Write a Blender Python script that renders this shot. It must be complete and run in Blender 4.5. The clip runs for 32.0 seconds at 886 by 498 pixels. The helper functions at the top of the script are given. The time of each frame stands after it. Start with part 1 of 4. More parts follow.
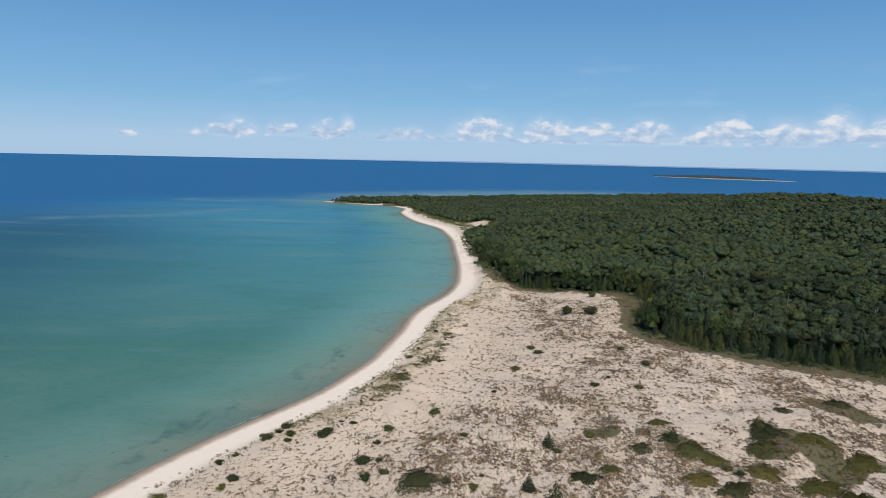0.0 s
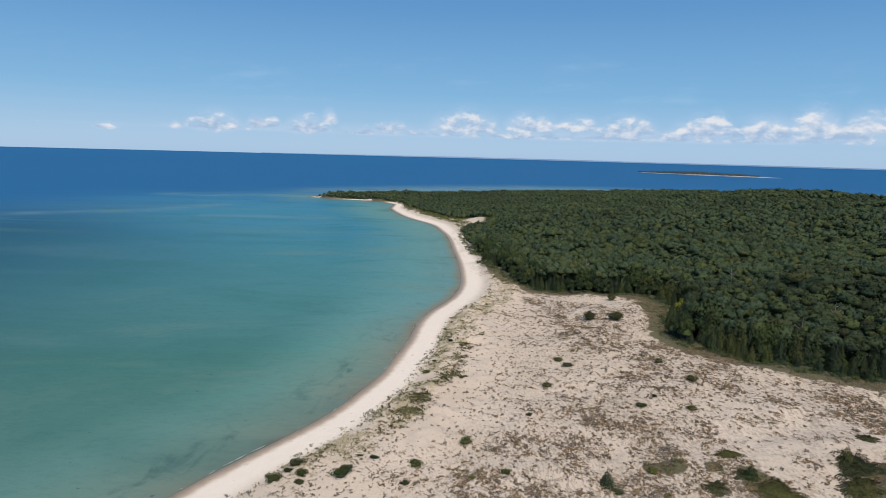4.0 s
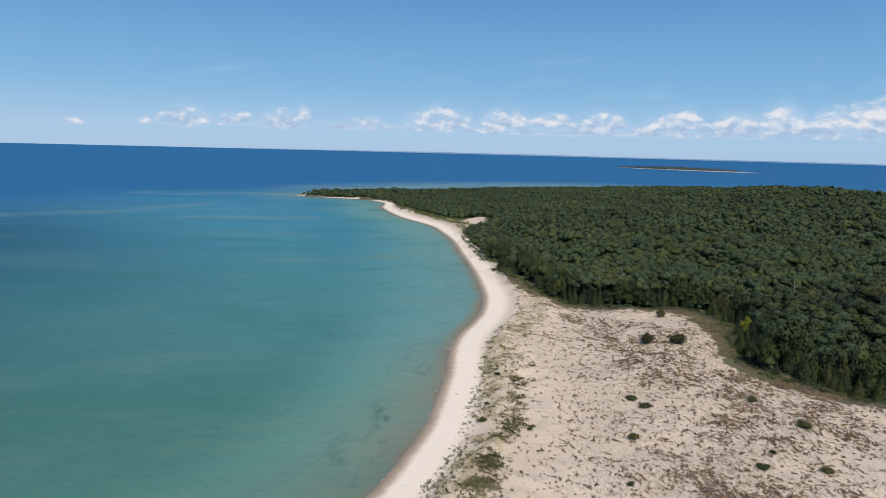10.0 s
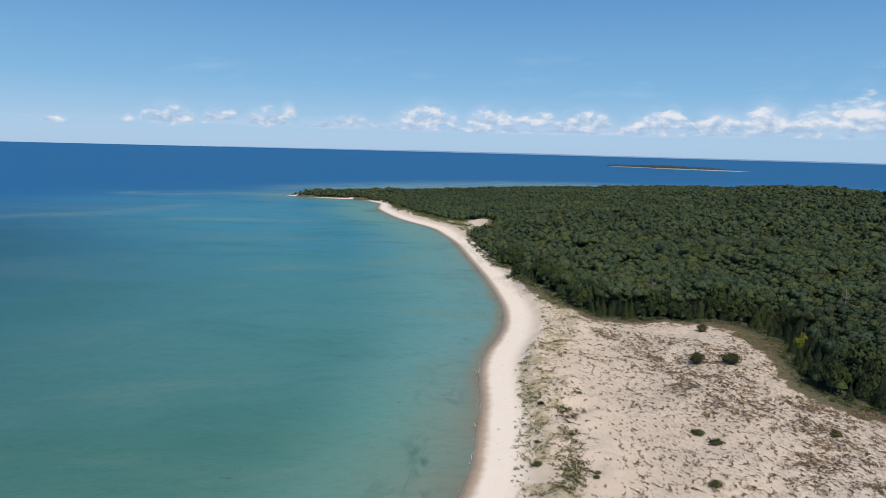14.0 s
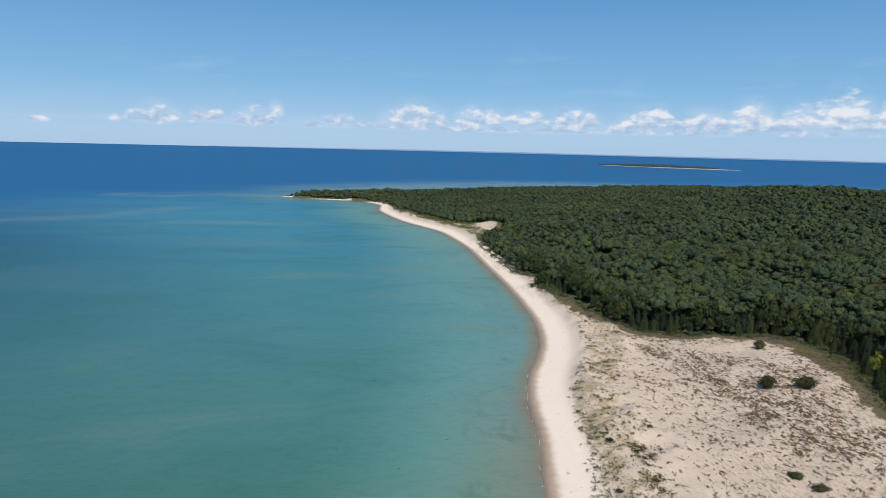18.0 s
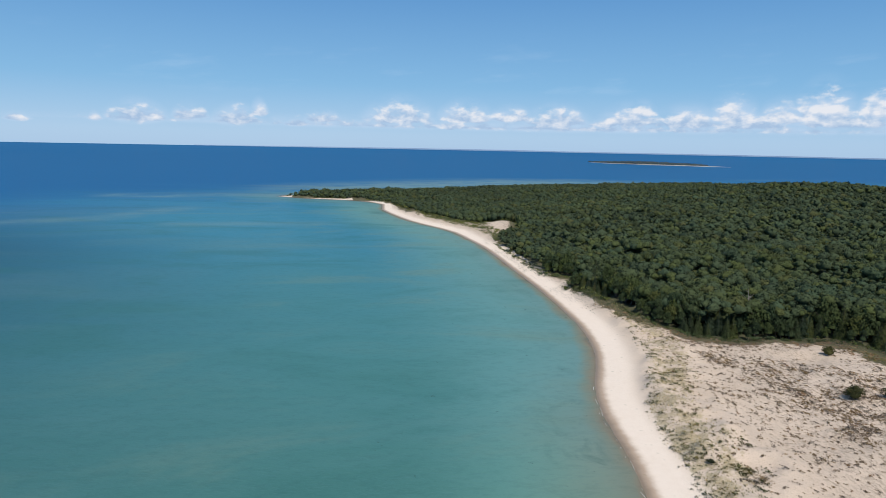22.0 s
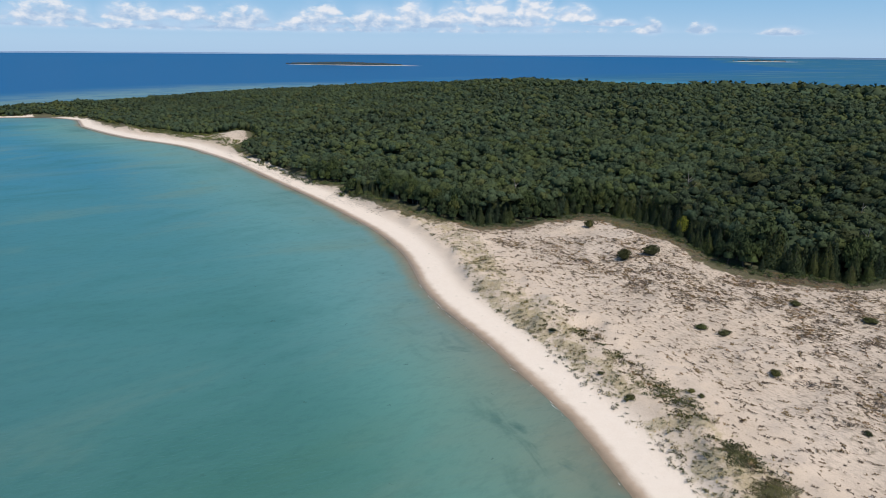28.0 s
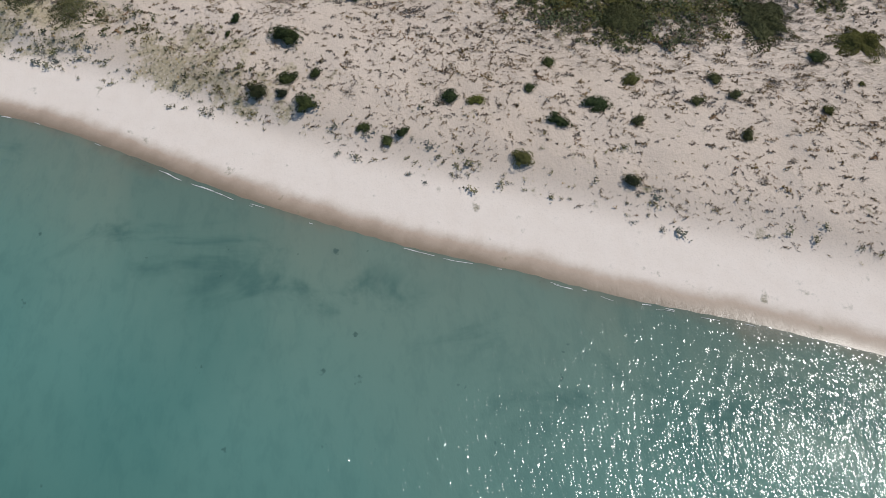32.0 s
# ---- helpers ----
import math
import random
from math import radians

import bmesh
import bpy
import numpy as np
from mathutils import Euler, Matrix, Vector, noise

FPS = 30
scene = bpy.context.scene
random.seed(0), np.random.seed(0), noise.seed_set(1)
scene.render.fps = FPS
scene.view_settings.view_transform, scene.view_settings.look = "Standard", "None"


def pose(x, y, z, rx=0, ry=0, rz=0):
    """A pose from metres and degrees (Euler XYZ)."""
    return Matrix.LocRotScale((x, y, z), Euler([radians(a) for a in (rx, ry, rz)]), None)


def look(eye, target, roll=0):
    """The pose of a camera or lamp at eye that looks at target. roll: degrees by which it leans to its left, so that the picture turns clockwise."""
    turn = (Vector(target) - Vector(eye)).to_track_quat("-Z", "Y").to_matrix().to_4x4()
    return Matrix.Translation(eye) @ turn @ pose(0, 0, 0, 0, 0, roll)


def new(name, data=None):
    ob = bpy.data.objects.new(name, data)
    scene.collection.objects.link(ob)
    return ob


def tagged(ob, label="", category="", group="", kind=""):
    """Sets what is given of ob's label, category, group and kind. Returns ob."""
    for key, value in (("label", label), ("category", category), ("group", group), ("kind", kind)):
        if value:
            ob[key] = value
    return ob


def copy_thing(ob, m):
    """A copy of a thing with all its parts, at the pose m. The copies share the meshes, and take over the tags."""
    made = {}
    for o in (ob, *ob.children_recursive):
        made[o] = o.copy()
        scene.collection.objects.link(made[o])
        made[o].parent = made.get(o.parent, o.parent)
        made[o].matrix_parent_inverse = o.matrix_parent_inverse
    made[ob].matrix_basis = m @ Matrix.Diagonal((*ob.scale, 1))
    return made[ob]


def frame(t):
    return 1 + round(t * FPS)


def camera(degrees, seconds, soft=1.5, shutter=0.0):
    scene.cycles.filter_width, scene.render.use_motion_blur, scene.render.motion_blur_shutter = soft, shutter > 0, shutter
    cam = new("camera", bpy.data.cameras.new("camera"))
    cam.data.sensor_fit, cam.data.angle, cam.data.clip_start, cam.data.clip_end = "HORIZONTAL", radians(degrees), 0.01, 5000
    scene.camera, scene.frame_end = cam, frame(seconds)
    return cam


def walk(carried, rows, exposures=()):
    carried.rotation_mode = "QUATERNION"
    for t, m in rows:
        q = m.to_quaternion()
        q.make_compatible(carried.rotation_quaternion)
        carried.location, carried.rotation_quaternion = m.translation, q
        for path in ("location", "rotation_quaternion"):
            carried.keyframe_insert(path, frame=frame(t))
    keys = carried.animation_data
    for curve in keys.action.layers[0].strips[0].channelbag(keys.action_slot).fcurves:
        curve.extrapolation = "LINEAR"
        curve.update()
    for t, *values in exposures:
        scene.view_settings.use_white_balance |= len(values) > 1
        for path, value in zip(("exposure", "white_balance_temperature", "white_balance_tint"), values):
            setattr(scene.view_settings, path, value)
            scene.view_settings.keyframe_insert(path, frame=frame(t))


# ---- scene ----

# ---- the camera and its flight ----
cam = camera(67.86, 32.0, soft=0.42)


def aim(x, y, z, yaw, pitch, roll):
    """A drone's pose: yaw to the left of +y, pitch above the level, roll."""
    return pose(x, y, z, 90 + pitch, 0, yaw) @ pose(0, 0, 0, 0, 0, roll)


FLIGHT = [
    (0.0, 0.27, 0.28, 59.92, 0.001, -7.899, 1.286),
    (0.5, -0.78, 2.85, 59.70, -0.210, -7.931, 1.377),
    (1.0, -1.89, 5.40, 59.48, -0.420, -8.000, 1.417),
    (1.5, -3.02, 7.98, 59.27, -0.604, -8.036, 1.475),
    (2.0, -4.24, 10.60, 59.10, -0.784, -8.084, 1.493),
    (2.5, -5.53, 13.22, 58.92, -0.977, -8.148, 1.496),
    (3.0, -6.82, 15.81, 58.74, -1.175, -8.184, 1.512),
    (3.5, -8.16, 18.38, 58.56, -1.359, -8.219, 1.523),
    (4.0, -9.51, 20.94, 58.45, -1.534, -8.263, 1.543),
    (4.5, -10.88, 23.52, 58.39, -1.707, -8.311, 1.557),
    (5.0, -12.27, 26.11, 58.40, -1.887, -8.360, 1.549),
    (5.5, -13.68, 28.75, 58.46, -2.082, -8.407, 1.505),
    (6.0, -15.09, 31.43, 58.58, -2.299, -8.448, 1.409),
    (6.5, -16.53, 34.07, 58.66, -2.463, -8.490, 1.398),
    (7.0, -17.98, 36.68, 58.74, -2.664, -8.531, 1.344),
    (7.5, -19.39, 39.30, 58.83, -2.812, -8.555, 1.389),
    (8.0, -20.80, 41.92, 58.93, -3.010, -8.586, 1.423),
    (8.5, -22.21, 44.58, 59.00, -3.206, -8.596, 1.398),
    (9.0, -23.56, 47.25, 59.03, -3.363, -8.611, 1.415),
    (9.5, -24.88, 49.94, 59.00, -3.538, -8.622, 1.457),
    (10.0, -26.18, 52.70, 59.00, -3.692, -8.629, 1.493),
    (10.5, -27.47, 55.49, 59.02, -3.851, -8.657, 1.482),
    (11.0, -28.74, 58.27, 59.03, -4.034, -8.671, 1.459),
    (11.5, -29.96, 60.98, 59.05, -4.174, -8.668, 1.464),
    (12.0, -31.15, 63.55, 59.07, -4.309, -8.695, 1.473),
    (12.5, -32.35, 66.02, 59.10, -4.424, -8.705, 1.484),
    (13.0, -33.57, 68.39, 59.12, -4.568, -8.710, 1.474),
    (13.5, -34.81, 70.70, 59.13, -4.725, -8.716, 1.474),
    (14.0, -36.06, 73.01, 59.16, -4.896, -8.729, 1.521),
    (14.5, -37.31, 75.35, 59.22, -5.050, -8.732, 1.585),
    (15.0, -38.58, 77.75, 59.29, -5.175, -8.738, 1.598),
    (15.5, -39.87, 80.20, 59.38, -5.283, -8.747, 1.579),
    (16.0, -41.23, 82.67, 59.46, -5.384, -8.759, 1.549),
    (16.5, -42.65, 85.12, 59.53, -5.490, -8.774, 1.526),
    (17.0, -44.18, 87.53, 59.57, -5.613, -8.794, 1.531),
    (17.5, -45.83, 89.89, 59.61, -5.760, -8.794, 1.486),
    (18.0, -47.54, 92.11, 59.62, -5.879, -8.791, 1.426),
    (18.5, -49.32, 94.16, 59.59, -6.034, -8.777, 1.345),
    (19.0, -51.19, 96.08, 59.57, -6.171, -8.782, 1.358),
    (19.5, -53.16, 97.87, 59.55, -6.321, -8.806, 1.324),
    (20.0, -55.25, 99.53, 59.49, -6.511, -8.807, 1.268),
    (20.5, -57.40, 101.06, 59.38, -6.647, -8.842, 1.298),
    (21.0, -59.64, 102.57, 59.26, -6.840, -8.866, 1.251),
    (21.5, -61.91, 104.03, 59.16, -6.988, -8.897, 1.209),
    (22.0, -64.17, 105.42, 59.04, -7.127, -8.926, 1.176),
    (22.5, -66.46, 106.74, 58.92, -7.258, -8.957, 1.113),
    (23.0, -68.80, 108.01, 58.83, -7.376, -9.024, 1.125),
    (23.5, -71.26, 109.27, 58.77, -7.518, -9.031, 1.042),
    (24.0, -73.81, 110.50, 58.76, -7.675, -9.045, 0.992),
    (24.5, -76.41, 111.69, 58.83, -7.765, -9.070, 0.941),
    (25.0, -79.00, 112.75, 58.91, -7.861, -9.080, 0.949),
    (25.5, -81.48, 113.70, 58.99, -8.037, -9.089, 0.956),
    (26.0, -83.77, 114.52, 59.07, -8.501, -9.099, 0.964),
    (26.5, -85.79, 115.22, 59.13, -9.596, -9.109, 0.971),
    (27.0, -87.46, 115.79, 59.15, -15.658, -9.529, 0.831),
    (27.5, -88.74, 116.25, 59.15, -24.611, -12.846, 0.631),
    (28.0, -89.60, 116.58, 59.16, -32.950, -16.760, 0.490),
    (28.5, -90.12, 116.73, 59.19, -40.984, -20.623, 0.305),
    (29.0, -90.36, 116.77, 59.23, -49.107, -24.585, 0.232),
    (29.5, -90.46, 116.85, 59.31, -57.309, -28.954, 0.191),
    (30.0, -90.49, 116.99, 59.45, -65.322, -33.958, 0.066),
    (30.5, -90.55, 117.12, 59.67, -73.367, -40.161, -0.061),
    (31.0, -90.62, 117.25, 59.94, -81.365, -46.780, -0.173),
    (31.5, -90.67, 117.34, 60.21, -89.399, -53.350, -0.232),
    (32.0, -90.68, 117.41, 60.46, -98.536, -58.446, 0.026),
]
walk(cam, [(row[0], aim(*row[1:])) for row in FLIGHT], exposures=[(0, -0.04, 6500, 10), (14, 0.0, 6500, 10), (27, 0.05, 6480, 10), (28.5, 0.03, 6480, 10), (29.3, -0.03, 6400, 10), (30, -0.17, 6260, 10), (31, -0.27, 6180, 10), (32, -0.26, 6150, 10)])

# ---- light: a clear summer midday ----
SUN_AZ, SUN_EL = radians(167), radians(56)      # azimuth clockwise from +y
SUN = Vector((math.sin(SUN_AZ) * math.cos(SUN_EL), math.cos(SUN_AZ) * math.cos(SUN_EL), math.sin(SUN_EL)))
sun = new("sun", bpy.data.lights.new("sun", "SUN"))
sun.data.energy, sun.data.angle, sun.data.color = 3.6, radians(0.53), (1.0, 0.935, 0.845)
sun.matrix_world = look(SUN * 300, (0, 0, 0))


class Nodes:
    """Short hand for writing node trees."""

    def __init__(self, tree):
        self.tree = tree
        tree.nodes.clear()

    def __call__(self, kind, values=()):
        node = self.tree.nodes.new(kind)
        for key, value in dict(values).items():
            self.put(node.inputs[key], value)
        return node

    def put(self, socket, value):
        if isinstance(value, bpy.types.NodeSocket):
            self.tree.links.new(value, socket)
        elif isinstance(value, bpy.types.Node):
            self.tree.links.new(value.outputs[0], socket)
        else:
            socket.default_value = value

    def math(self, op, a, b=0.0, c=0.0, clamp=False):
        node = self("ShaderNodeMath", {0: a, 1: b, 2: c})
        node.operation, node.use_clamp = op, clamp
        return node.outputs[0]

    def mix(self, fac, a, b, blend="MIX"):
        node = self("ShaderNodeMix")
        node.data_type, node.blend_type = "RGBA", blend
        self.put(node.inputs[0], fac), self.put(node.inputs[6], a), self.put(node.inputs[7], b)
        return node.outputs[2]

    def ramp(self, fac, stops):
        node = self("ShaderNodeValToRGB", {0: fac})
        points = node.color_ramp.elements
        while len(points) < len(stops):
            points.new(0.5)
        for point, (place, colour) in zip(points, stops):
            point.position = place
            point.color = (*colour, 1) if len(colour) == 3 else colour
        return node.outputs[0]

    def span(self, value, a, b, lo=0.0, hi=1.0, smooth=True):
        node = self("ShaderNodeMapRange", {0: value, 1: a, 2: b, 3: lo, 4: hi})
        node.interpolation_type = "SMOOTHSTEP" if smooth else "LINEAR"
        return node.outputs[0]

    def attribute(self, name):
        node = self("ShaderNodeAttribute")
        node.attribute_name = name
        return node.outputs["Fac"]

    def noise(self, vector, scale, detail=4.0, rough=0.55, warp=0.0):
        return self("ShaderNodeTexNoise", {"Vector": vector, "Scale": scale, "Detail": detail, "Roughness": rough, "Distortion": warp}).outputs[0]


def rgb(r, g, b):
    return (r, g, b, 1.0)


world = bpy.data.worlds.new("sky")
scene.world = world
world.use_nodes = True
n = Nodes(world.node_tree)
ray = n("ShaderNodeTexCoord").outputs["Generated"]
axes = n("ShaderNodeSeparateXYZ", {0: ray})
az = n.math("MULTIPLY", n.math("ARCTAN2", axes.outputs[0], axes.outputs[1]), 180 / math.pi)
el = n.math("MULTIPLY", n.math("ARCSINE", axes.outputs[2]), 180 / math.pi)
sky = n("ShaderNodeTexSky")
sky.sky_type, sky.sun_disc, sky.sun_elevation, sky.sun_rotation = "NISHITA", False, SUN_EL, SUN_AZ
sky.altitude, sky.air_density, sky.dust_density, sky.ozone_density = 200.0, 1.0, 0.3, 2.0
dim = n.mix(1.0, sky.outputs[0], rgb(0.1, 0.1, 0.1), "MULTIPLY")
blue = n.ramp(n.span(el, -2.0, 90.0, smooth=False), [
    (0.0, (0.36, 0.54, 0.78)), (0.03, (0.37, 0.57, 0.81)), (0.075, (0.200, 0.450, 0.735)), (0.15, (0.110, 0.310, 0.62)), (0.27, (0.074, 0.215, 0.45)), (0.42, (0.125, 0.215, 0.355)), (1.0, (0.135, 0.185, 0.27))])
blue = n.mix(0.12, blue, dim)
# a row of fair-weather clouds low over the horizon: bearing, base, half-width and height in degrees
CLOUDS_WEST = [(-25.5, 1.3, 0.8, 0.35), (-20.5, 1.5, 0.5, 0.35), (-17.6, 1.65, 2.1, 0.9), (-13.7, 1.85, 1.3, 0.75), (-10.1, 1.65, 2.0, 0.85), (-8.4, 2.3, 0.7, 0.75), (-5.5, 1.5, 1.1, 0.35),
               (-3.3, 1.9, 1.5, 0.6), (3.2, 2.05, 2.9, 1.2), (7.5, 1.4, 0.4, 0.25), (8.8, 2.2, 2.4, 1.0), (11.0, 1.5, 0.5, 0.3), (12.7, 2.3, 2.0, 0.7), (14.7, 1.6, 2.2, 0.35)]
CLOUDS_EAST = [(16.5, 2.0, 2.6, 1.0), (20.5, 1.9, 1.5, 0.4), (22.5, 2.1, 2.4, 1.0), (23.4, 2.8, 1.2, 0.7), (27.0, 2.0, 3.0, 1.0), (30.3, 2.4, 1.8, 1.3), (31.8, 1.9, 2.4, 0.8), (33.8, 2.4, 1.8, 1.0),
               (36.5, 2.6, 2.2, 1.7), (38.2, 2.1, 3.6, 1.0), (40.2, 2.8, 1.8, 1.3), (43.5, 2.6, 1.8, 0.9), (46.5, 2.1, 2.2, 0.35), (49.4, 1.6, 1.2, 0.7), (53.2, 1.6, 1.1, 0.6), (59.0, 1.4, 1.8, 0.35)]
u = n.math("DIVIDE", n.math("SUBTRACT", az, 16.0), 40.0)
v = n.math("DIVIDE", n.math("SUBTRACT", el, 1.55), 0.75)
bank = n.math("SUBTRACT", n.math("SUBTRACT", 0.50, n.math("MULTIPLY", u, u)), n.math("MAXIMUM", v, n.math("MULTIPLY", v, -3.0)))
for bearing, base, half, tall in CLOUDS_WEST + CLOUDS_EAST:
    u = n.math("DIVIDE", n.math("SUBTRACT", az, bearing), half)
    v = n.math("DIVIDE", n.math("SUBTRACT", el, base), tall)
    v = n.math("MAXIMUM", v, n.math("MULTIPLY", v, -3.0))
    puff = n.math("SUBTRACT", n.math("SUBTRACT", 1.0, n.math("MULTIPLY", u, u)), v)
    bank = n.math("MAXIMUM", bank, puff)
spread = n("ShaderNodeCombineXYZ", {0: az, 1: n.math("MULTIPLY", el, 1.7)}).outputs[0]
lumps, wisps = n.noise(spread, 0.85, 6, 0.52, 0.2), n.noise(spread, 0.3, 4, 0.6)
full = n.math("ADD", bank, n.math("MULTIPLY_ADD", lumps, 2.9, -1.02))
thick = n.math("MULTIPLY", n.span(full, 0.0, 0.9), n.span(full, -0.2, 1.2, 0.30, 0.90))
veil = n.math("MULTIPLY", n.span(bank, -1.2, 0.6), n.math("MULTIPLY", n.span(wisps, 0.30, 0.60), 0.55))
over = n("ShaderNodeVectorMath", {0: spread, 1: (-0.25, 0.75, 0.0)}).outputs[0]
relief = n.math("SUBTRACT", lumps, n.noise(over, 0.85, 6, 0.52, 0.2))
shade = n.math("ADD", n.span(el, 1.5, 3.6, 0.15, 0.75), n.math("MULTIPLY", relief, 2.3))
tone = n.ramp(shade, [(0.0, (0.37, 0.51, 0.71)), (0.45, (0.58, 0.67, 0.80)), (0.85, (0.81, 0.82, 0.86))])
streaks = n.noise(n("ShaderNodeCombineXYZ", {0: n.math("MULTIPLY", az, 0.22), 1: n.math("SUBTRACT", el, n.math("MULTIPLY", az, 0.09))}).outputs[0], 0.5, 4, 0.6)
cirrus = n.math("MULTIPLY", n.span(streaks, 0.52, 0.75), n.math("MULTIPLY", n.span(el, 3.6, 4.6), n.span(el, 10.0, 6.0, 0.0, 0.16)))
heaven = n.mix(cirrus, blue, rgb(0.55, 0.70, 0.88))
heaven = n.mix(veil, heaven, rgb(0.55, 0.68, 0.86))
heaven = n.mix(thick, heaven, tone)
back = n("ShaderNodeBackground", {0: heaven, 1: 1.0})
n("ShaderNodeOutputWorld", {0: back})


# ---- materials ----
def material(name):
    m = bpy.data.materials.new(name)
    m.use_nodes = True
    return m, Nodes(m.node_tree)


def finish(n, colour, rough=0.8, bump=None, strength=0.3, distance=0.1, **more):
    """A Principled surface with an optional bump."""
    values = {"Base Color": colour, "Roughness": rough, **more}
    if bump is not None:
        values["Normal"] = n("ShaderNodeBump", {"Height": bump, "Strength": strength, "Distance": distance})
    shader = n("ShaderNodeBsdfPrincipled", values)
    n("ShaderNodeOutputMaterial", {0: shader})
    return shader


def sand_material():
    m, n = material("dune_sand")
    spot = n("ShaderNodeNewGeometry").outputs["Position"]
    inland = n.attribute("inland")
    litter = n.attribute("litter")
    wood = n.attribute("wood")
    big, mid, fine = n.noise(spot, 0.05, 3), n.noise(spot, 0.45, 5, 0.6), n.noise(spot, 3.0, 4, 0.65)
    dry = n.ramp(big, [(0.3, (0.575, 0.460, 0.362)), (0.7, (0.68, 0.555, 0.452))])
    dry = n.mix(n.math("MULTIPLY", fine, 0.35), dry, rgb(0.47, 0.385, 0.29))
    dry = n.mix(n.span(n.math("ADD", inland, n.math("MULTIPLY", big, 4.0)), 15.0, 9.0), dry, n.ramp(mid, [(0.3, (0.785, 0.668, 0.563)), (0.7, (0.825, 0.712, 0.61))]))
    edge = n.math("ADD", inland, n.math("MULTIPLY_ADD", mid, 1.6, -0.8))
    wet = n.ramp(n.span(edge, -0.5, 3.2, smooth=False), [(0.0, (0.20, 0.16, 0.11)), (0.25, (0.27, 0.20, 0.135)), (0.6, (0.46, 0.345, 0.255)), (1.0, (0.66, 0.555, 0.45))])
    colour = n.mix(n.span(edge, 1.6, 3.6), wet, dry)
    turf = n.math("MULTIPLY", n.span(n.math("ADD", n.attribute("grass"), n.math("MULTIPLY_ADD", mid, 3.0, -1.5)), 0.35, 0.95), n.span(fine, 0.26, 0.52))
    colour = n.mix(n.math("MULTIPLY", turf, 0.74), colour, n.ramp(mid, [(0.35, (0.26, 0.21, 0.105)), (0.65, (0.42, 0.35, 0.205))]))
    speck = n.noise(n("ShaderNodeMapping", {"Vector": spot, "Scale": (1.9, 0.8, 1.0)}).outputs[0], 1.0, 5, 0.68)
    stain = n.math("MULTIPLY", n.span(n.math("ADD", litter, n.math("MULTIPLY_ADD", mid, 1.1, -0.55)), 0.05, 0.70), n.span(speck, 0.46, 0.57))
    colour = n.mix(n.math("MULTIPLY", stain, 0.72), colour, n.ramp(fine, [(0.3, (0.17, 0.130, 0.098)), (0.7, (0.29, 0.235, 0.18))]))
    grit = n.noise(spot, 7.0, 3, 0.7)
    colour = n.mix(n.math("MULTIPLY", n.span(grit, 0.52, 0.68), n.span(inland, 4.0, 14.0, 0.12, 0.42)), colour, rgb(0.27, 0.215, 0.155))
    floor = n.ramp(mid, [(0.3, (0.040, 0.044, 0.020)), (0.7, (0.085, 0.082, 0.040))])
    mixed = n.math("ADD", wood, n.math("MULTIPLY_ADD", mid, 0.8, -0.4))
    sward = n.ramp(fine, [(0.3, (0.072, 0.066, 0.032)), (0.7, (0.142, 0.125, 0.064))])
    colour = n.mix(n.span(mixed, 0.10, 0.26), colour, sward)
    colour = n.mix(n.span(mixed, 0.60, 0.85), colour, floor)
    finish(n, colour, n.span(edge, 0.0, 3.5, 0.35, 0.95), n.math("ADD", mid, n.math("MULTIPLY", fine, 0.35)), n.span(inland, 9.0, 16.0, 0.18, 0.7), 0.35)
    return m


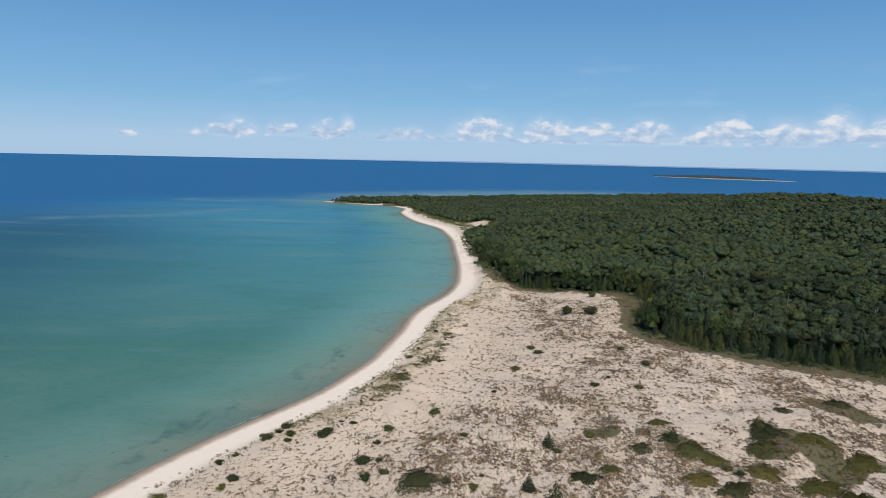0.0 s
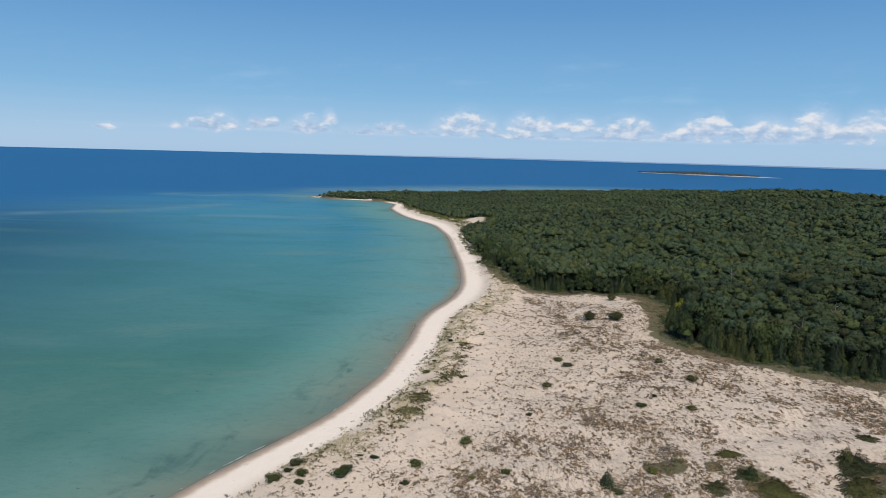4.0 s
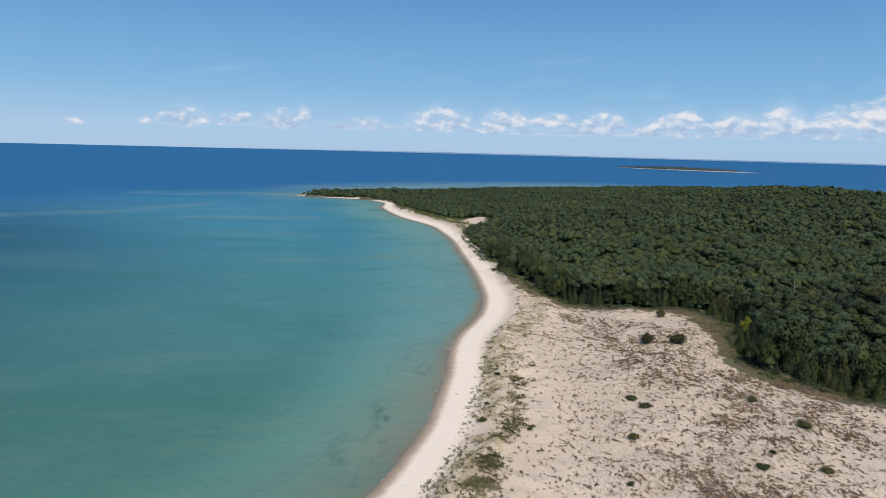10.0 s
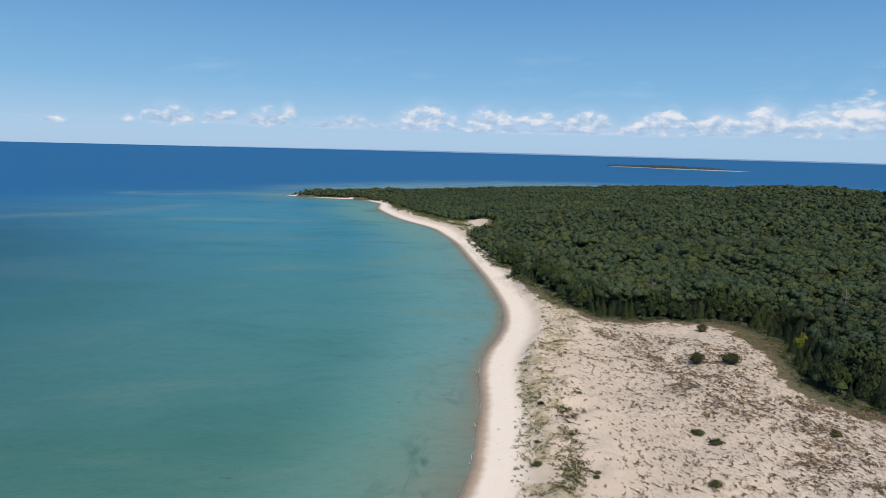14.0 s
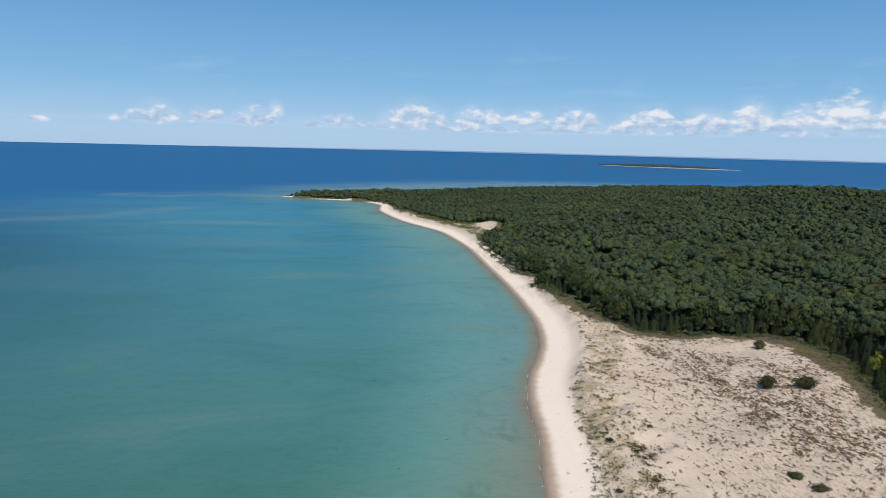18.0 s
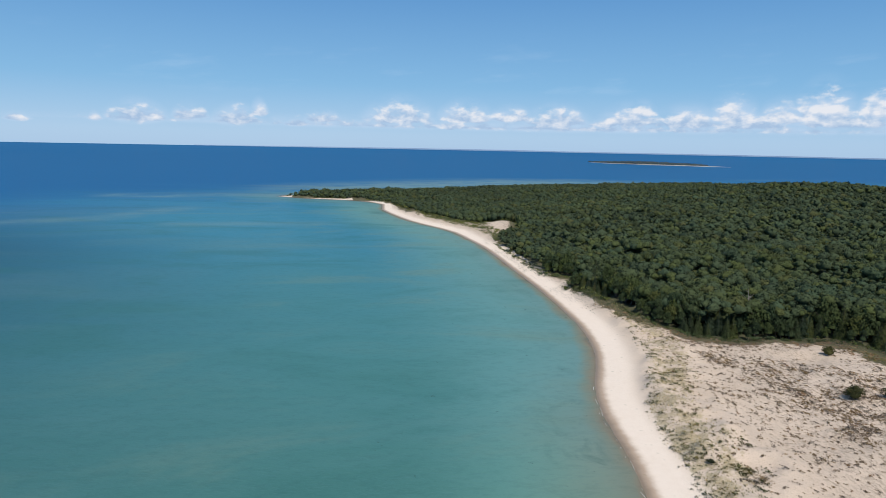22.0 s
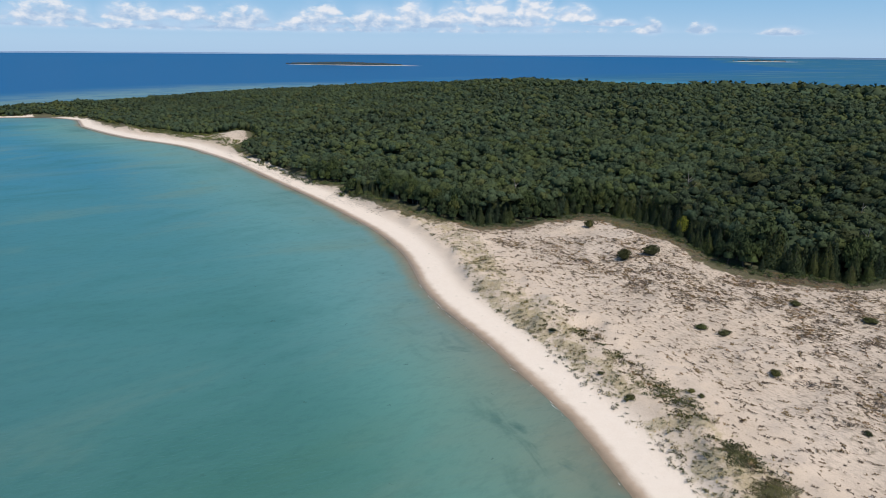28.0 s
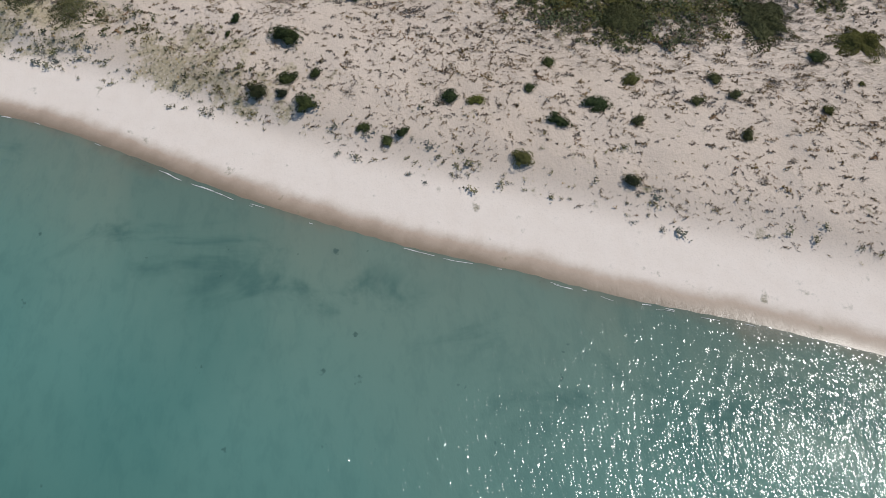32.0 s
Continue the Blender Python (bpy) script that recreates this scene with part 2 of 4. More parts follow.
def water_material():
    m, n = material("lake_water")
    spot = n("ShaderNodeNewGeometry").outputs["Position"]
    off = n.attribute("offshore")
    deep = n.attribute("deep")
    flat = n("ShaderNodeMapping", {"Vector": spot, "Scale": (0.35, 1.0, 1.0), "Rotation": (0, 0, radians(-12))}).outputs[0]
    cloudy, patch = n.noise(flat, 0.012, 5, 0.55, 0.6), n.noise(spot, 0.05, 4, 0.6, 0.4)
    far = n.math("ADD", off, n.math("MULTIPLY_ADD", patch, 7.0, -3.5))
    near = n.ramp(n.span(far, 0.0, 60.0, smooth=False), [(0.0, (0.27, 0.22, 0.155)), (0.025, (0.19, 0.205, 0.155)), (0.1, (0.185, 0.236, 0.182)), (0.22, (0.148, 0.252, 0.205)), (0.4, (0.125, 0.280, 0.245)), (1.0, (0.095, 0.275, 0.255))])
    north = n("ShaderNodeSeparateXYZ", {0: spot}).outputs[1]
    drifted = n.math("ADD", north, n.math("MULTIPLY_ADD", cloudy, 220.0, -110.0))
    wide = n.ramp(n.span(drifted, 60.0, 760.0, smooth=False), [(0.0, (0.092, 0.190, 0.160)), (0.11, (0.078, 0.184, 0.152)), (0.17, (0.062, 0.176, 0.146)), (0.32, (0.062, 0.203, 0.216)), (0.6, (0.045, 0.202, 0.29)), (1.0, (0.044, 0.208, 0.33))])
    outer = n.math("SUBTRACT", off, n.math("MULTIPLY", n.math("MAXIMUM", n.math("SUBTRACT", north, 170.0), 0.0), 0.32))
    wide = n.mix(n.span(outer, 5.0, 210.0, 0.0, 0.84), wide, n.ramp(n.span(drifted, 60.0, 760.0, smooth=False), [(0.0, (0.036, 0.104, 0.094)), (0.16, (0.018, 0.076, 0.085)), (0.34, (0.013, 0.075, 0.120)), (0.55, (0.011, 0.068, 0.138)), (1.0, (0.018, 0.105, 0.22))]))
    near = n.mix(n.math("MULTIPLY", n.span(north, 190.0, 270.0, 0.0, 0.75), n.span(far, 1.0, 5.0)), near, rgb(0.115, 0.270, 0.285))
    near = n.mix(n.span(drifted, 220.0, 110.0, 0.0, 0.48), near, rgb(0.12, 0.185, 0.148))
    colour = n.mix(n.span(off, 10.0, n.span(north, 230.0, 330.0, 44.0, 70.0)), near, wide)
    milky = n.noise(n("ShaderNodeMapping", {"Vector": spot, "Scale": (0.5, 1.0, 1.0), "Rotation": (0, 0, radians(-40))}).outputs[0], 0.03, 5, 0.6, 0.5)
    colour = n.mix(n.span(cloudy, 0.48, 0.72, 0.0, 0.36), colour, rgb(0.115, 0.21, 0.195))
    colour = n.mix(n.math("MULTIPLY", n.span(milky, 0.50, 0.72, 0.0, 0.45), n.span(off, 160.0, 60.0)), colour, rgb(0.14, 0.225, 0.185))
    colour = n.mix(n.span(milky, 0.52, 0.32, 0.0, 0.32), colour, rgb(0.030, 0.130, 0.116))
    along = n("ShaderNodeMapping", {"Vector": spot, "Scale": (1.1, 0.7, 1.0)}).outputs[0]
    weed = n.math("MULTIPLY", n.span(n.noise(along, 0.10, 5, 0.62, 0.6), 0.50, 0.70), n.math("MULTIPLY", n.span(far, 2.0, 6.0), n.span(far, 20.0, 9.0)))
    colour = n.mix(n.math("MULTIPLY", weed, n.span(north, 260.0, 200.0, 0.15, 0.6)), colour, rgb(0.034, 0.095, 0.085))
    spots = n.math("MULTIPLY", n.span(n.noise(spot, 0.45, 3, 0.6), 0.70, 0.76), n.span(off, 90.0, 20.0))
    colour = n.mix(n.math("MULTIPLY", spots, 0.6), colour, rgb(0.03, 0.065, 0.06))
    shelf = n.math("ADD", deep, n.math("MULTIPLY_ADD", cloudy, 0.5, -0.25))
    colour = n.mix(n.span(shelf, 0.1, 0.95), colour, rgb(0.012, 0.110, 0.280))
    bars = n.noise(n("ShaderNodeMapping", {"Vector": spot, "Scale": (0.12, 1.0, 1.0), "Rotation": (0, 0, radians(14))}).outputs[0], 0.014, 3, 0.5, 0.5)
    shoal = n.math("MULTIPLY", n.attribute("shoal"), n.span(n.noise(spot, 0.02, 4, 0.6), 0.3, 0.6, 0.25, 0.8))
    colour = n.mix(shoal, colour, rgb(0.16, 0.27, 0.29))
    bar = n.math("MULTIPLY", n.span(bars, 0.56, 0.68), n.math("MULTIPLY", n.span(deep, 0.05, 0.3), n.span(deep, 0.95, 0.6)))
    colour = n.mix(n.math("MULTIPLY", bar, 0.5), colour, rgb(0.12, 0.21, 0.22))
    swell = n("ShaderNodeMapping", {"Vector": spot, "Scale": (1.0, 2.2, 1.0), "Rotation": (0, 0, radians(25))}).outputs[0]
    waves = n.math("ADD", n.noise(swell, 0.75, 1, 0.5), n.math("MULTIPLY", n.noise(swell, 2.4, 1, 0.5), 0.35))
    bump = n("ShaderNodeBump", {"Height": waves, "Strength": 1.0, "Distance": 0.14})
    # light and dark of small waves, mixed into the water's colour
    ripple_shade = n.noise(swell, 0.33, 3, 0.65, 0.3)
    colour = n.mix(n.span(ripple_shade, 0.44, 0.70, 0.0, 0.22), colour, n.mix(0.5, colour, rgb(0.012, 0.055, 0.06)))
    depth = n("ShaderNodeBsdfDiffuse", {"Color": n.mix(1.0, colour, rgb(1.0, 1.0, 0.98), "MULTIPLY")})
    gloss = n("ShaderNodeBsdfGlossy", {"Color": rgb(1, 1, 1), "Roughness": 0.09, "Normal": bump})
    sheen = n.math("MINIMUM", n("ShaderNodeFresnel", {"IOR": 1.33, "Normal": bump}), 0.082)   # a ruffled lake never mirrors fully
    body = n("ShaderNodeMixShader", {0: sheen, 1: depth, 2: gloss})
    clear = n("ShaderNodeBsdfTransparent")
    mix = n("ShaderNodeMixShader", {0: n.span(far, -3.0, 1.8, 0.25, 1.0), 1: clear, 2: body})
    n("ShaderNodeOutputMaterial", {0: mix})
    return m


def leaf_material(name, dark, light, random_scale=0.42, gloss=0.85):
    """Foliage: colour by clump, by plant and by a slow drift over the wood."""
    m, n = material(name)
    spot = n("ShaderNodeNewGeometry")
    per = n("ShaderNodeObjectInfo").outputs["Random"]
    drift = n.noise(spot.outputs["Position"], 0.035, 3, 0.6)
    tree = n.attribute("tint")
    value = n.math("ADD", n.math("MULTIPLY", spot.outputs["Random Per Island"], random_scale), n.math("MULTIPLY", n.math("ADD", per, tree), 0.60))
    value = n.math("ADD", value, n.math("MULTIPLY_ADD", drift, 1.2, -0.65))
    # fine leaf texture; its dark end paints the shaded gaps between leaf clumps
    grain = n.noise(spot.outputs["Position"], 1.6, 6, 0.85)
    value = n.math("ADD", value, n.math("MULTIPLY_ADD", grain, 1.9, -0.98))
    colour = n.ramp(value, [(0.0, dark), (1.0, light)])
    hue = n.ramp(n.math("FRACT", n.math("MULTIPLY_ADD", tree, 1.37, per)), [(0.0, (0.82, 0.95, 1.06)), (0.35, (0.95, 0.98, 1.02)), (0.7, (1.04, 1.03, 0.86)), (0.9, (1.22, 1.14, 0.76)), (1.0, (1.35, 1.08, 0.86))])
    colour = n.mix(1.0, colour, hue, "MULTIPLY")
    soft = n("ShaderNodeAttribute")
    soft.attribute_name = "soft"
    swing = n("ShaderNodeVectorTransform", {0: soft.outputs["Vector"]})
    swing.vector_type, swing.convert_from, swing.convert_to = "NORMAL", "OBJECT", "WORLD"
    full = n("ShaderNodeVectorMath", {0: swing, 1: (1.0, 1.0, 1.0)})
    full.operation = "MULTIPLY"
    both = n("ShaderNodeVectorMath", {0: full, 1: spot.outputs["Normal"]})
    unit = n("ShaderNodeVectorMath", {0: both})
    unit.operation = "NORMALIZE"
    relief = n("ShaderNodeBump", {"Height": grain, "Strength": 0.7, "Distance": 0.35, "Normal": unit})
    finish(n, colour, gloss, **{"Specular IOR Level": 0.12, "Normal": relief})
    return m


def plain_material(name, dark, light, scale=2.0, rough=0.85):
    m, n = material(name)
    spot = n("ShaderNodeNewGeometry").outputs["Position"]
    grain = n.noise(spot, scale, 5, 0.65)
    finish(n, n.ramp(grain, [(0.3, dark), (0.7, light)]), rough, n.noise(spot, scale * 3, 4), 0.5, 0.1)
    return m


SAND, WATER = sand_material(), water_material()
# lifted darks and a bluish shift put the wood's haze into this colour
BROADLEAF = leaf_material("broadleaf_foliage", (0.027, 0.037, 0.023), (0.064, 0.086, 0.043))
EDGELEAF = leaf_material("edge_foliage", (0.025, 0.037, 0.017), (0.068, 0.093, 0.038))
CONIFER = leaf_material("conifer_foliage", (0.026, 0.037, 0.021), (0.074, 0.096, 0.046))
SCRUB = leaf_material("dark_scrub", (0.034, 0.037, 0.018), (0.120, 0.122, 0.056))
MATLEAF = leaf_material("creeping_juniper_foliage", (0.034, 0.036, 0.016), (0.132, 0.130, 0.056))
BARK = plain_material("bark", (0.05, 0.04, 0.03), (0.13, 0.11, 0.09))
JUNIPER = leaf_material("juniper_foliage", (0.030, 0.040, 0.014), (0.130, 0.145, 0.052))
HEATH = leaf_material("dry_heath", (0.092, 0.068, 0.052), (0.235, 0.172, 0.126))
GREYTUFT = leaf_material("grey_green_tufts", (0.105, 0.098, 0.070), (0.25, 0.23, 0.165))
BEACHGRASS = leaf_material("beach_grass_blades", (0.075, 0.085, 0.045), (0.20, 0.20, 0.12))
OLIVE = leaf_material("olive_grass", (0.060, 0.060, 0.026), (0.235, 0.21, 0.095))
MARRAM = leaf_material("dune_grass_blades", (0.24, 0.20, 0.11), (0.52, 0.445, 0.29))

# ---- the lie of the land ----
# the waterline of the bay, from the south, round the point, and back along the far side of the wood
SHORE = np.array([
    (-160, -900), (-150, -300), (-124, -100), (-98, 0), (-84, 45), (-74, 70), (-68, 83), (-63.9, 93.7), (-58.8, 104.7), (-54.0, 116), (-47.3, 129), (-42.4, 137.4),
    (-33.3, 152), (-28.7, 161.2), (-24.6, 172.2), (-20.4, 184.7), (-17.2, 201), (-14.1, 217), (-11.6, 238), (-6.8, 256), (1, 277), (6, 303), (7.5, 331), (8, 365), (7, 408),
    (5.5, 469), (1, 511), (-5.5, 549), (-28, 607), (-43, 673), (-46.5, 700), (-45, 727), (-47, 755), (-72, 786), (-119, 805), (-150, 827), (-157, 840)], float)
FAR_SHORE = np.array([
    (-147, 851), (-80, 870), (0, 920), (100, 990), (205, 1050), (335, 1048), (500, 1000), (700, 870), (850, 680), (950, 450), (1000, 200), (1000, -100), (900, -500), (700, -900)], float)
LAKE = 1.5      # the level of the water
# the foot of the trees, north wood and south-east wood
WOOD = np.array([
    (281, 122), (230, 127), (192, 137), (162, 142), (126, 157), (111, 167), (103, 170), (90, 179), (78, 191), (70.5, 203), (66, 217), (71, 234), (82, 252), (81, 266),
    (72, 280), (56, 282), (45, 283), (36, 290), (29.5, 306), (23, 335), (19.5, 360), (27, 370), (26, 377), (18.5, 386), (16.5, 420), (14.5, 470), (18, 502), (37, 528), (45, 560), (33, 574), (12, 584), (-2, 622), (-22, 664),
    (-31, 710), (-37, 756), (-65, 794), (-115, 812), (-147, 832)], float)
WOOD_SE = np.array([(54, -300), (52, -60), (57, 20), (66, 56), (70, 82), (86, 95), (107, 95), (190, 93), (281, 100)], float)


def rounded(points, step):
    """A smooth line (Catmull-Rom) through the points."""
    p = np.vstack([2 * points[0] - points[1], points, 2 * points[-1] - points[-2]])
    out = []
    for a, b, c, d in zip(p[:-3], p[1:-2], p[2:-1], p[3:]):
        t = np.linspace(0, 1, max(2, int(np.hypot(*(c - b)) / step)), endpoint=False)[:, None]
        out.append(0.5 * (2 * b + (c - a) * t + (2 * a - 5 * b + 4 * c - d) * t**2 + (3 * b - a - 3 * c + d) * t**3))
    return np.vstack([*out, points[-1:]])


def inside(poly, x, y):
    hit = np.zeros(x.shape, bool)
    for (ax, ay), (bx, by) in zip(poly, np.roll(poly, -1, 0)):
        if ay != by:
            hit ^= ((ay > y) != (by > y)) & (x < (bx - ax) * (y - ay) / (by - ay) + ax)
    return hit


def reach(line, x, y):
    """The distance to an open line."""
    best = np.full(x.shape, 1e12)
    for (ax, ay), (bx, by) in zip(line[:-1], line[1:]):
        ux, uy = bx - ax, by - ay
        t = np.clip(((x - ax) * ux + (y - ay) * uy) / (ux * ux + uy * uy + 1e-9), 0, 1)
        best = np.minimum(best, (x - ax - t * ux) ** 2 + (y - ay - t * uy) ** 2)
    return np.sqrt(best)


COAST = np.vstack([rounded(SHORE, 8), rounded(FAR_SHORE, 40)])
GROVE = np.vstack([WOOD, FAR_SHORE[1:10] * 0.985, [(900, 240), (600, 160)]])
GROVE_SE = np.vstack([WOOD_SE, [(600, 120), (900, 150), (900, -400), (600, -800), (60, -800)]])


def inland_of(x, y):
    """Metres inland of the waterline; offshore is negative."""
    return np.where(inside(COAST, x, y), 1, -1) * reach(COAST, x, y)


def wood_of(x, y):
    """Metres into the wood; outside it is negative."""
    edge = np.minimum(reach(np.vstack([GROVE, GROVE[:1]]), x, y), reach(np.vstack([GROVE_SE, GROVE_SE[:1]]), x, y))
    return np.where(inside(GROVE, x, y) | inside(GROVE_SE, x, y), 1, -1) * edge


def lattice(x, y, seed):
    """Smooth noise, 0 to 1, on a lattice of unit cells."""
    xi, yi = np.floor(x).astype(np.int64), np.floor(y).astype(np.int64)
    fx, fy = x - xi, y - yi
    fx, fy = fx * fx * (3 - 2 * fx), fy * fy * (3 - 2 * fy)

    def corner(i, j):
        h = (i * 374761393 + j * 668265263 + seed * 982451653) & 0xFFFFFFFF
        h = ((h ^ (h >> 13)) * 1274126177) & 0xFFFFFFFF
        return ((h ^ (h >> 16)) & 0xFFFF) / 65535.0

    return (corner(xi, yi) * (1 - fx) + corner(xi + 1, yi) * fx) * (1 - fy) + (corner(xi, yi + 1) * (1 - fx) + corner(xi + 1, yi + 1) * fx) * fy


def fractal(x, y, size, seed, octaves=4):
    total, weight, amount = 0, 0, 1.0
    for k in range(octaves):
        total = total + amount * lattice(x / size * 2**k + 17.3 * k, y / size * 2**k - 9.1 * k, seed + k)
        weight, amount = weight + amount, amount * 0.52
    return total / weight


def ease(v, a, b):
    t = np.clip((v - a) / (b - a), 0, 1)
    return t * t * (3 - 2 * t)


def height(x, y, d=None):
    """The ground's height over the lake."""
    d = inland_of(x, y) if d is None else d
    beach = np.where(d < 0, np.maximum(d * 0.08, -6), 0.95 * ease(d, -3, 16) - 0.95 * ease(0.0, -3, 16) * ease(-d, -7, 0))
    ridge = (0.2 + 1.6 * fractal(x, y, 13, 3) + 4.4 * np.maximum(fractal(x, y, 6.5, 5, 3) - 0.42, 0) * ease(y, 90, 150)) * ease(d, 9, 15) * ease(d, 36, 21)
    rise = 2.5 * ease(d, 26, 100) + 15.5 * ease(d, 75, 400)
    mound = 2.4 * np.exp(-(((x - 57) / 16) ** 2 + ((y - 246) / 28) ** 2)) + 2.0 * np.exp(-(((x - 76) / 20) ** 2 + ((y - 134) / 11) ** 2)) + 2.0 * np.exp(-(((x - 70) / 8) ** 2 + ((y - 119) / 6) ** 2)) - 1.4 * np.exp(-(((x - 56) / 6) ** 2 + ((y - 130) / 8) ** 2))
    mound = mound + 5.0 * np.exp(-(((x - 34) / 13) ** 2 + ((y - 558) / 20) ** 2))
    rough = (fractal(x, y, 13, 11) - 0.5) * 3.2 * ease(d, 18, 55) + (fractal(x, y, 2.6, 21, 3) - 0.5) * 0.6 * ease(d, 9, 18)
    hills = (fractal(x, y, 95, 15, 3) - 0.5) * 10.0 * ease(d, 90, 200) - 3.0 * ease(y, 480, 700)* ease(d, 40, 110) * ease(x, 420, 200)
    return LAKE + beach + ridge + rise + mound + rough + hills


def axis(lo, hi, fine_lo, fine_hi, step, growth):
    """Grid lines: even between fine_lo and fine_hi, ever wider outside."""
    up, s = [fine_hi], step
    while up[-1] < hi:
        s *= growth
        up.append(min(hi, up[-1] + s))
    down, s = [fine_lo], step
    while down[-1] > lo:
        s *= growth
        down.append(max(lo, down[-1] - s))
    return np.array(down[::-1][:-1] + list(np.arange(fine_lo, fine_hi, step)) + up)


def sheet(name, xs, ys, z, mat, **values):
    """A grid of points as one mesh, with its attributes."""
    w, h = xs.shape[1], xs.shape[0]
    mesh = bpy.data.meshes.new(name)
    k = np.arange(w * h).reshape(h, w)
    quads = np.stack([k[:-1, :-1], k[:-1, 1:], k[1:, 1:], k[1:, :-1]], -1).reshape(-1, 4)
    mesh.from_pydata(np.stack([xs, ys, z], -1).reshape(-1, 3).tolist(), [], quads.tolist())
    for key, value in values.items():
        mesh.attributes.new(key, "FLOAT", "POINT").data.foreach_set("value", np.ascontiguousarray(value, np.float32).ravel())
    mesh.polygons.foreach_set("use_smooth", np.ones(len(mesh.polygons), bool))
    mesh.materials.append(mat)
    return new(name, mesh)


# patches of brown heath on the sand: place, half-length, half-width in metres, bearing of the length
HEATH_NORTH = [(40, 255, 10, 6, -71), (36, 239, 9, 5, -58), (48, 221, 8, 6, -50), (51, 235, 6, 4, -52), (57, 208, 9, 5, -64), (51, 191, 8, 8, -61), (66, 183, 9, 4, -58), (47, 177, 9, 8, -65), (65, 157, 9, 9, -51), (80, 148, 8, 8, -68), (48, 130, 8, 7, -59), (36, 137, 6, 6, -81), (66, 122, 12, 5, -52), (50, 119, 9, 6, -60), (50, 110, 6, 11, -69)]
HEATH_SOUTH = [(43, 146, 7, 7, -62), (27, 113, 8, 8, -59), (9, 141, 5, 5, -62), (1, 127, 6, 4, -57), (0, 118, 4, 3, -66), (34, 268, 8, 5, -60), (84, 163, 12, 5, -53), (41, 208, 9, 8, 15), (38, 220, 7, 7, -12), (70, 197, 9, 9, 2), (62, 174, 9, 9, -3), (36, 130, 5, 8, -4), (31, 153, 8, 9, 0), (19, 140, 7, 7, -2), (6, 122, 7, 5, 3)]


# low olive sward on knolls and in hollows, and open sand in the blowouts
SWARDS = [(71, 123, 5, 4, -6), (71, 117, 5, 4, -3), (64, 118, 4, 4, -7), (48, 122, 4, 5, -7), (52, 116, 3, 3, -1), (47, 126, 2, 3, -15), (40, 122, 2, 2, -8), (35, 130, 3, 3, -23), (47, 134, 2, 2, -36),
          (42, 129, 2, 2, -1), (32, 131, 2, 2, -24), (31, 120, 1, 2, -11), (68, 122, 10, 4, -51), (72, 111, 5, 5, -60), (89, 139, 10, 5, -64), (75, 250, 9, 17, 0)]
BLOWOUTS = [(53, 131, 5, 9, -15), (73, 147, 9, 5, -9), (63, 126, 3, 3, -7), (71, 153, 5, 2, -4), (57, 217, 3, 8, 7), (60, 158, 6, 7, -8), (74, 134, 4, 8, -11), (42, 139, 3, 8, -2), (138, 136, 7, 9, -70),
            (149, 122, 11, 18, -56), (55, 260, 10, 7, -77), (61, 217, 5, 5, -49), (47, 267, 5, 4, -60)]


def ovals(x, y, shapes):
    """How deep inside one of the ovals (place, half-axes, bearing), 0 to 1."""
    best = np.zeros(x.shape)
    for cx, cy, a, b, turn in shapes:
        c, s = math.cos(radians(turn)), math.sin(radians(turn))
        u, v = ((x - cx) * c + (y - cy) * s) / a, ((y - cy) * c - (x - cx) * s) / b
        best = np.maximum(best, ease(np.hypot(u, v), 1.35, 0.45))
    return best


def sward_density(x, y):
    return ovals(x, y, SWARDS) * ease(ovals(x, y, SWARDS) + 1.6 * (fractal(x, y, 3.5, 63) - 0.5), 0.32, 0.62)


def open_sand(x, y):
    return 1 - 0.88 * ovals(x, y, BLOWOUTS)


def heath_density(x, y, d, w):
    """How thickly low growth covers the sand, 0 to 1."""
    grain = fractal(x * 1.6, y, 5, 41)
    inner = ovals(x, y, HEATH_NORTH + HEATH_SOUTH) * (0.10 + 1.1 * ease(grain, 0.40, 0.58))
    margin = ease(w, -11, -5) * ease(w, 0, -4) * 0.45 * ease(grain, 0.36, 0.56)
    loose = 0.60 * ease(d, 34, 60) * ease(fractal(x, y, 20, 31), 0.40, 0.60) * ease(grain, 0.44, 0.58)
    south = 0.85 * ease(y, 134, 114) * ease(x, -16, 4) * ease(d, 24, 40) * ease(fractal(x, y, 9, 47), 0.34, 0.54) * ease(grain, 0.38, 0.54)
    return np.clip((inner + margin + loose + south) * open_sand(x, y) + 0.3 * foredune_strip(x, y) + 0.8 * thicket(x, y), 0, 1)


LEE = np.array([(9, 222), (4, 206), (0, 190), (-2.5, 178), (-9, 165), (-12, 154), (-16, 146)], float)


def foredune_strip(x, y):
    """The dark lee side of the foredune's grass, 0 to 1."""
    line = np.exp(-((reach(LEE, x, y) / (1.1 + 1.8 * fractal(x, y, 7, 33))) ** 2))
    return line * ease(y, 143, 150) * ease(y, 224, 208) * ease(fractal(x, y, 6, 35), 0.28, 0.46)


def thicket(x, y):
    """A hollow filled with dense scrub, 0 to 1."""
    return ease(np.hypot((x + 14) / 16, (y - 72) / 27), 1.2, 0.7) * ease(np.hypot(x + 8.5, y - 90), 3.0, 5.0) * ease(fractal(x, y, 9, 95), 0.27, 0.43)


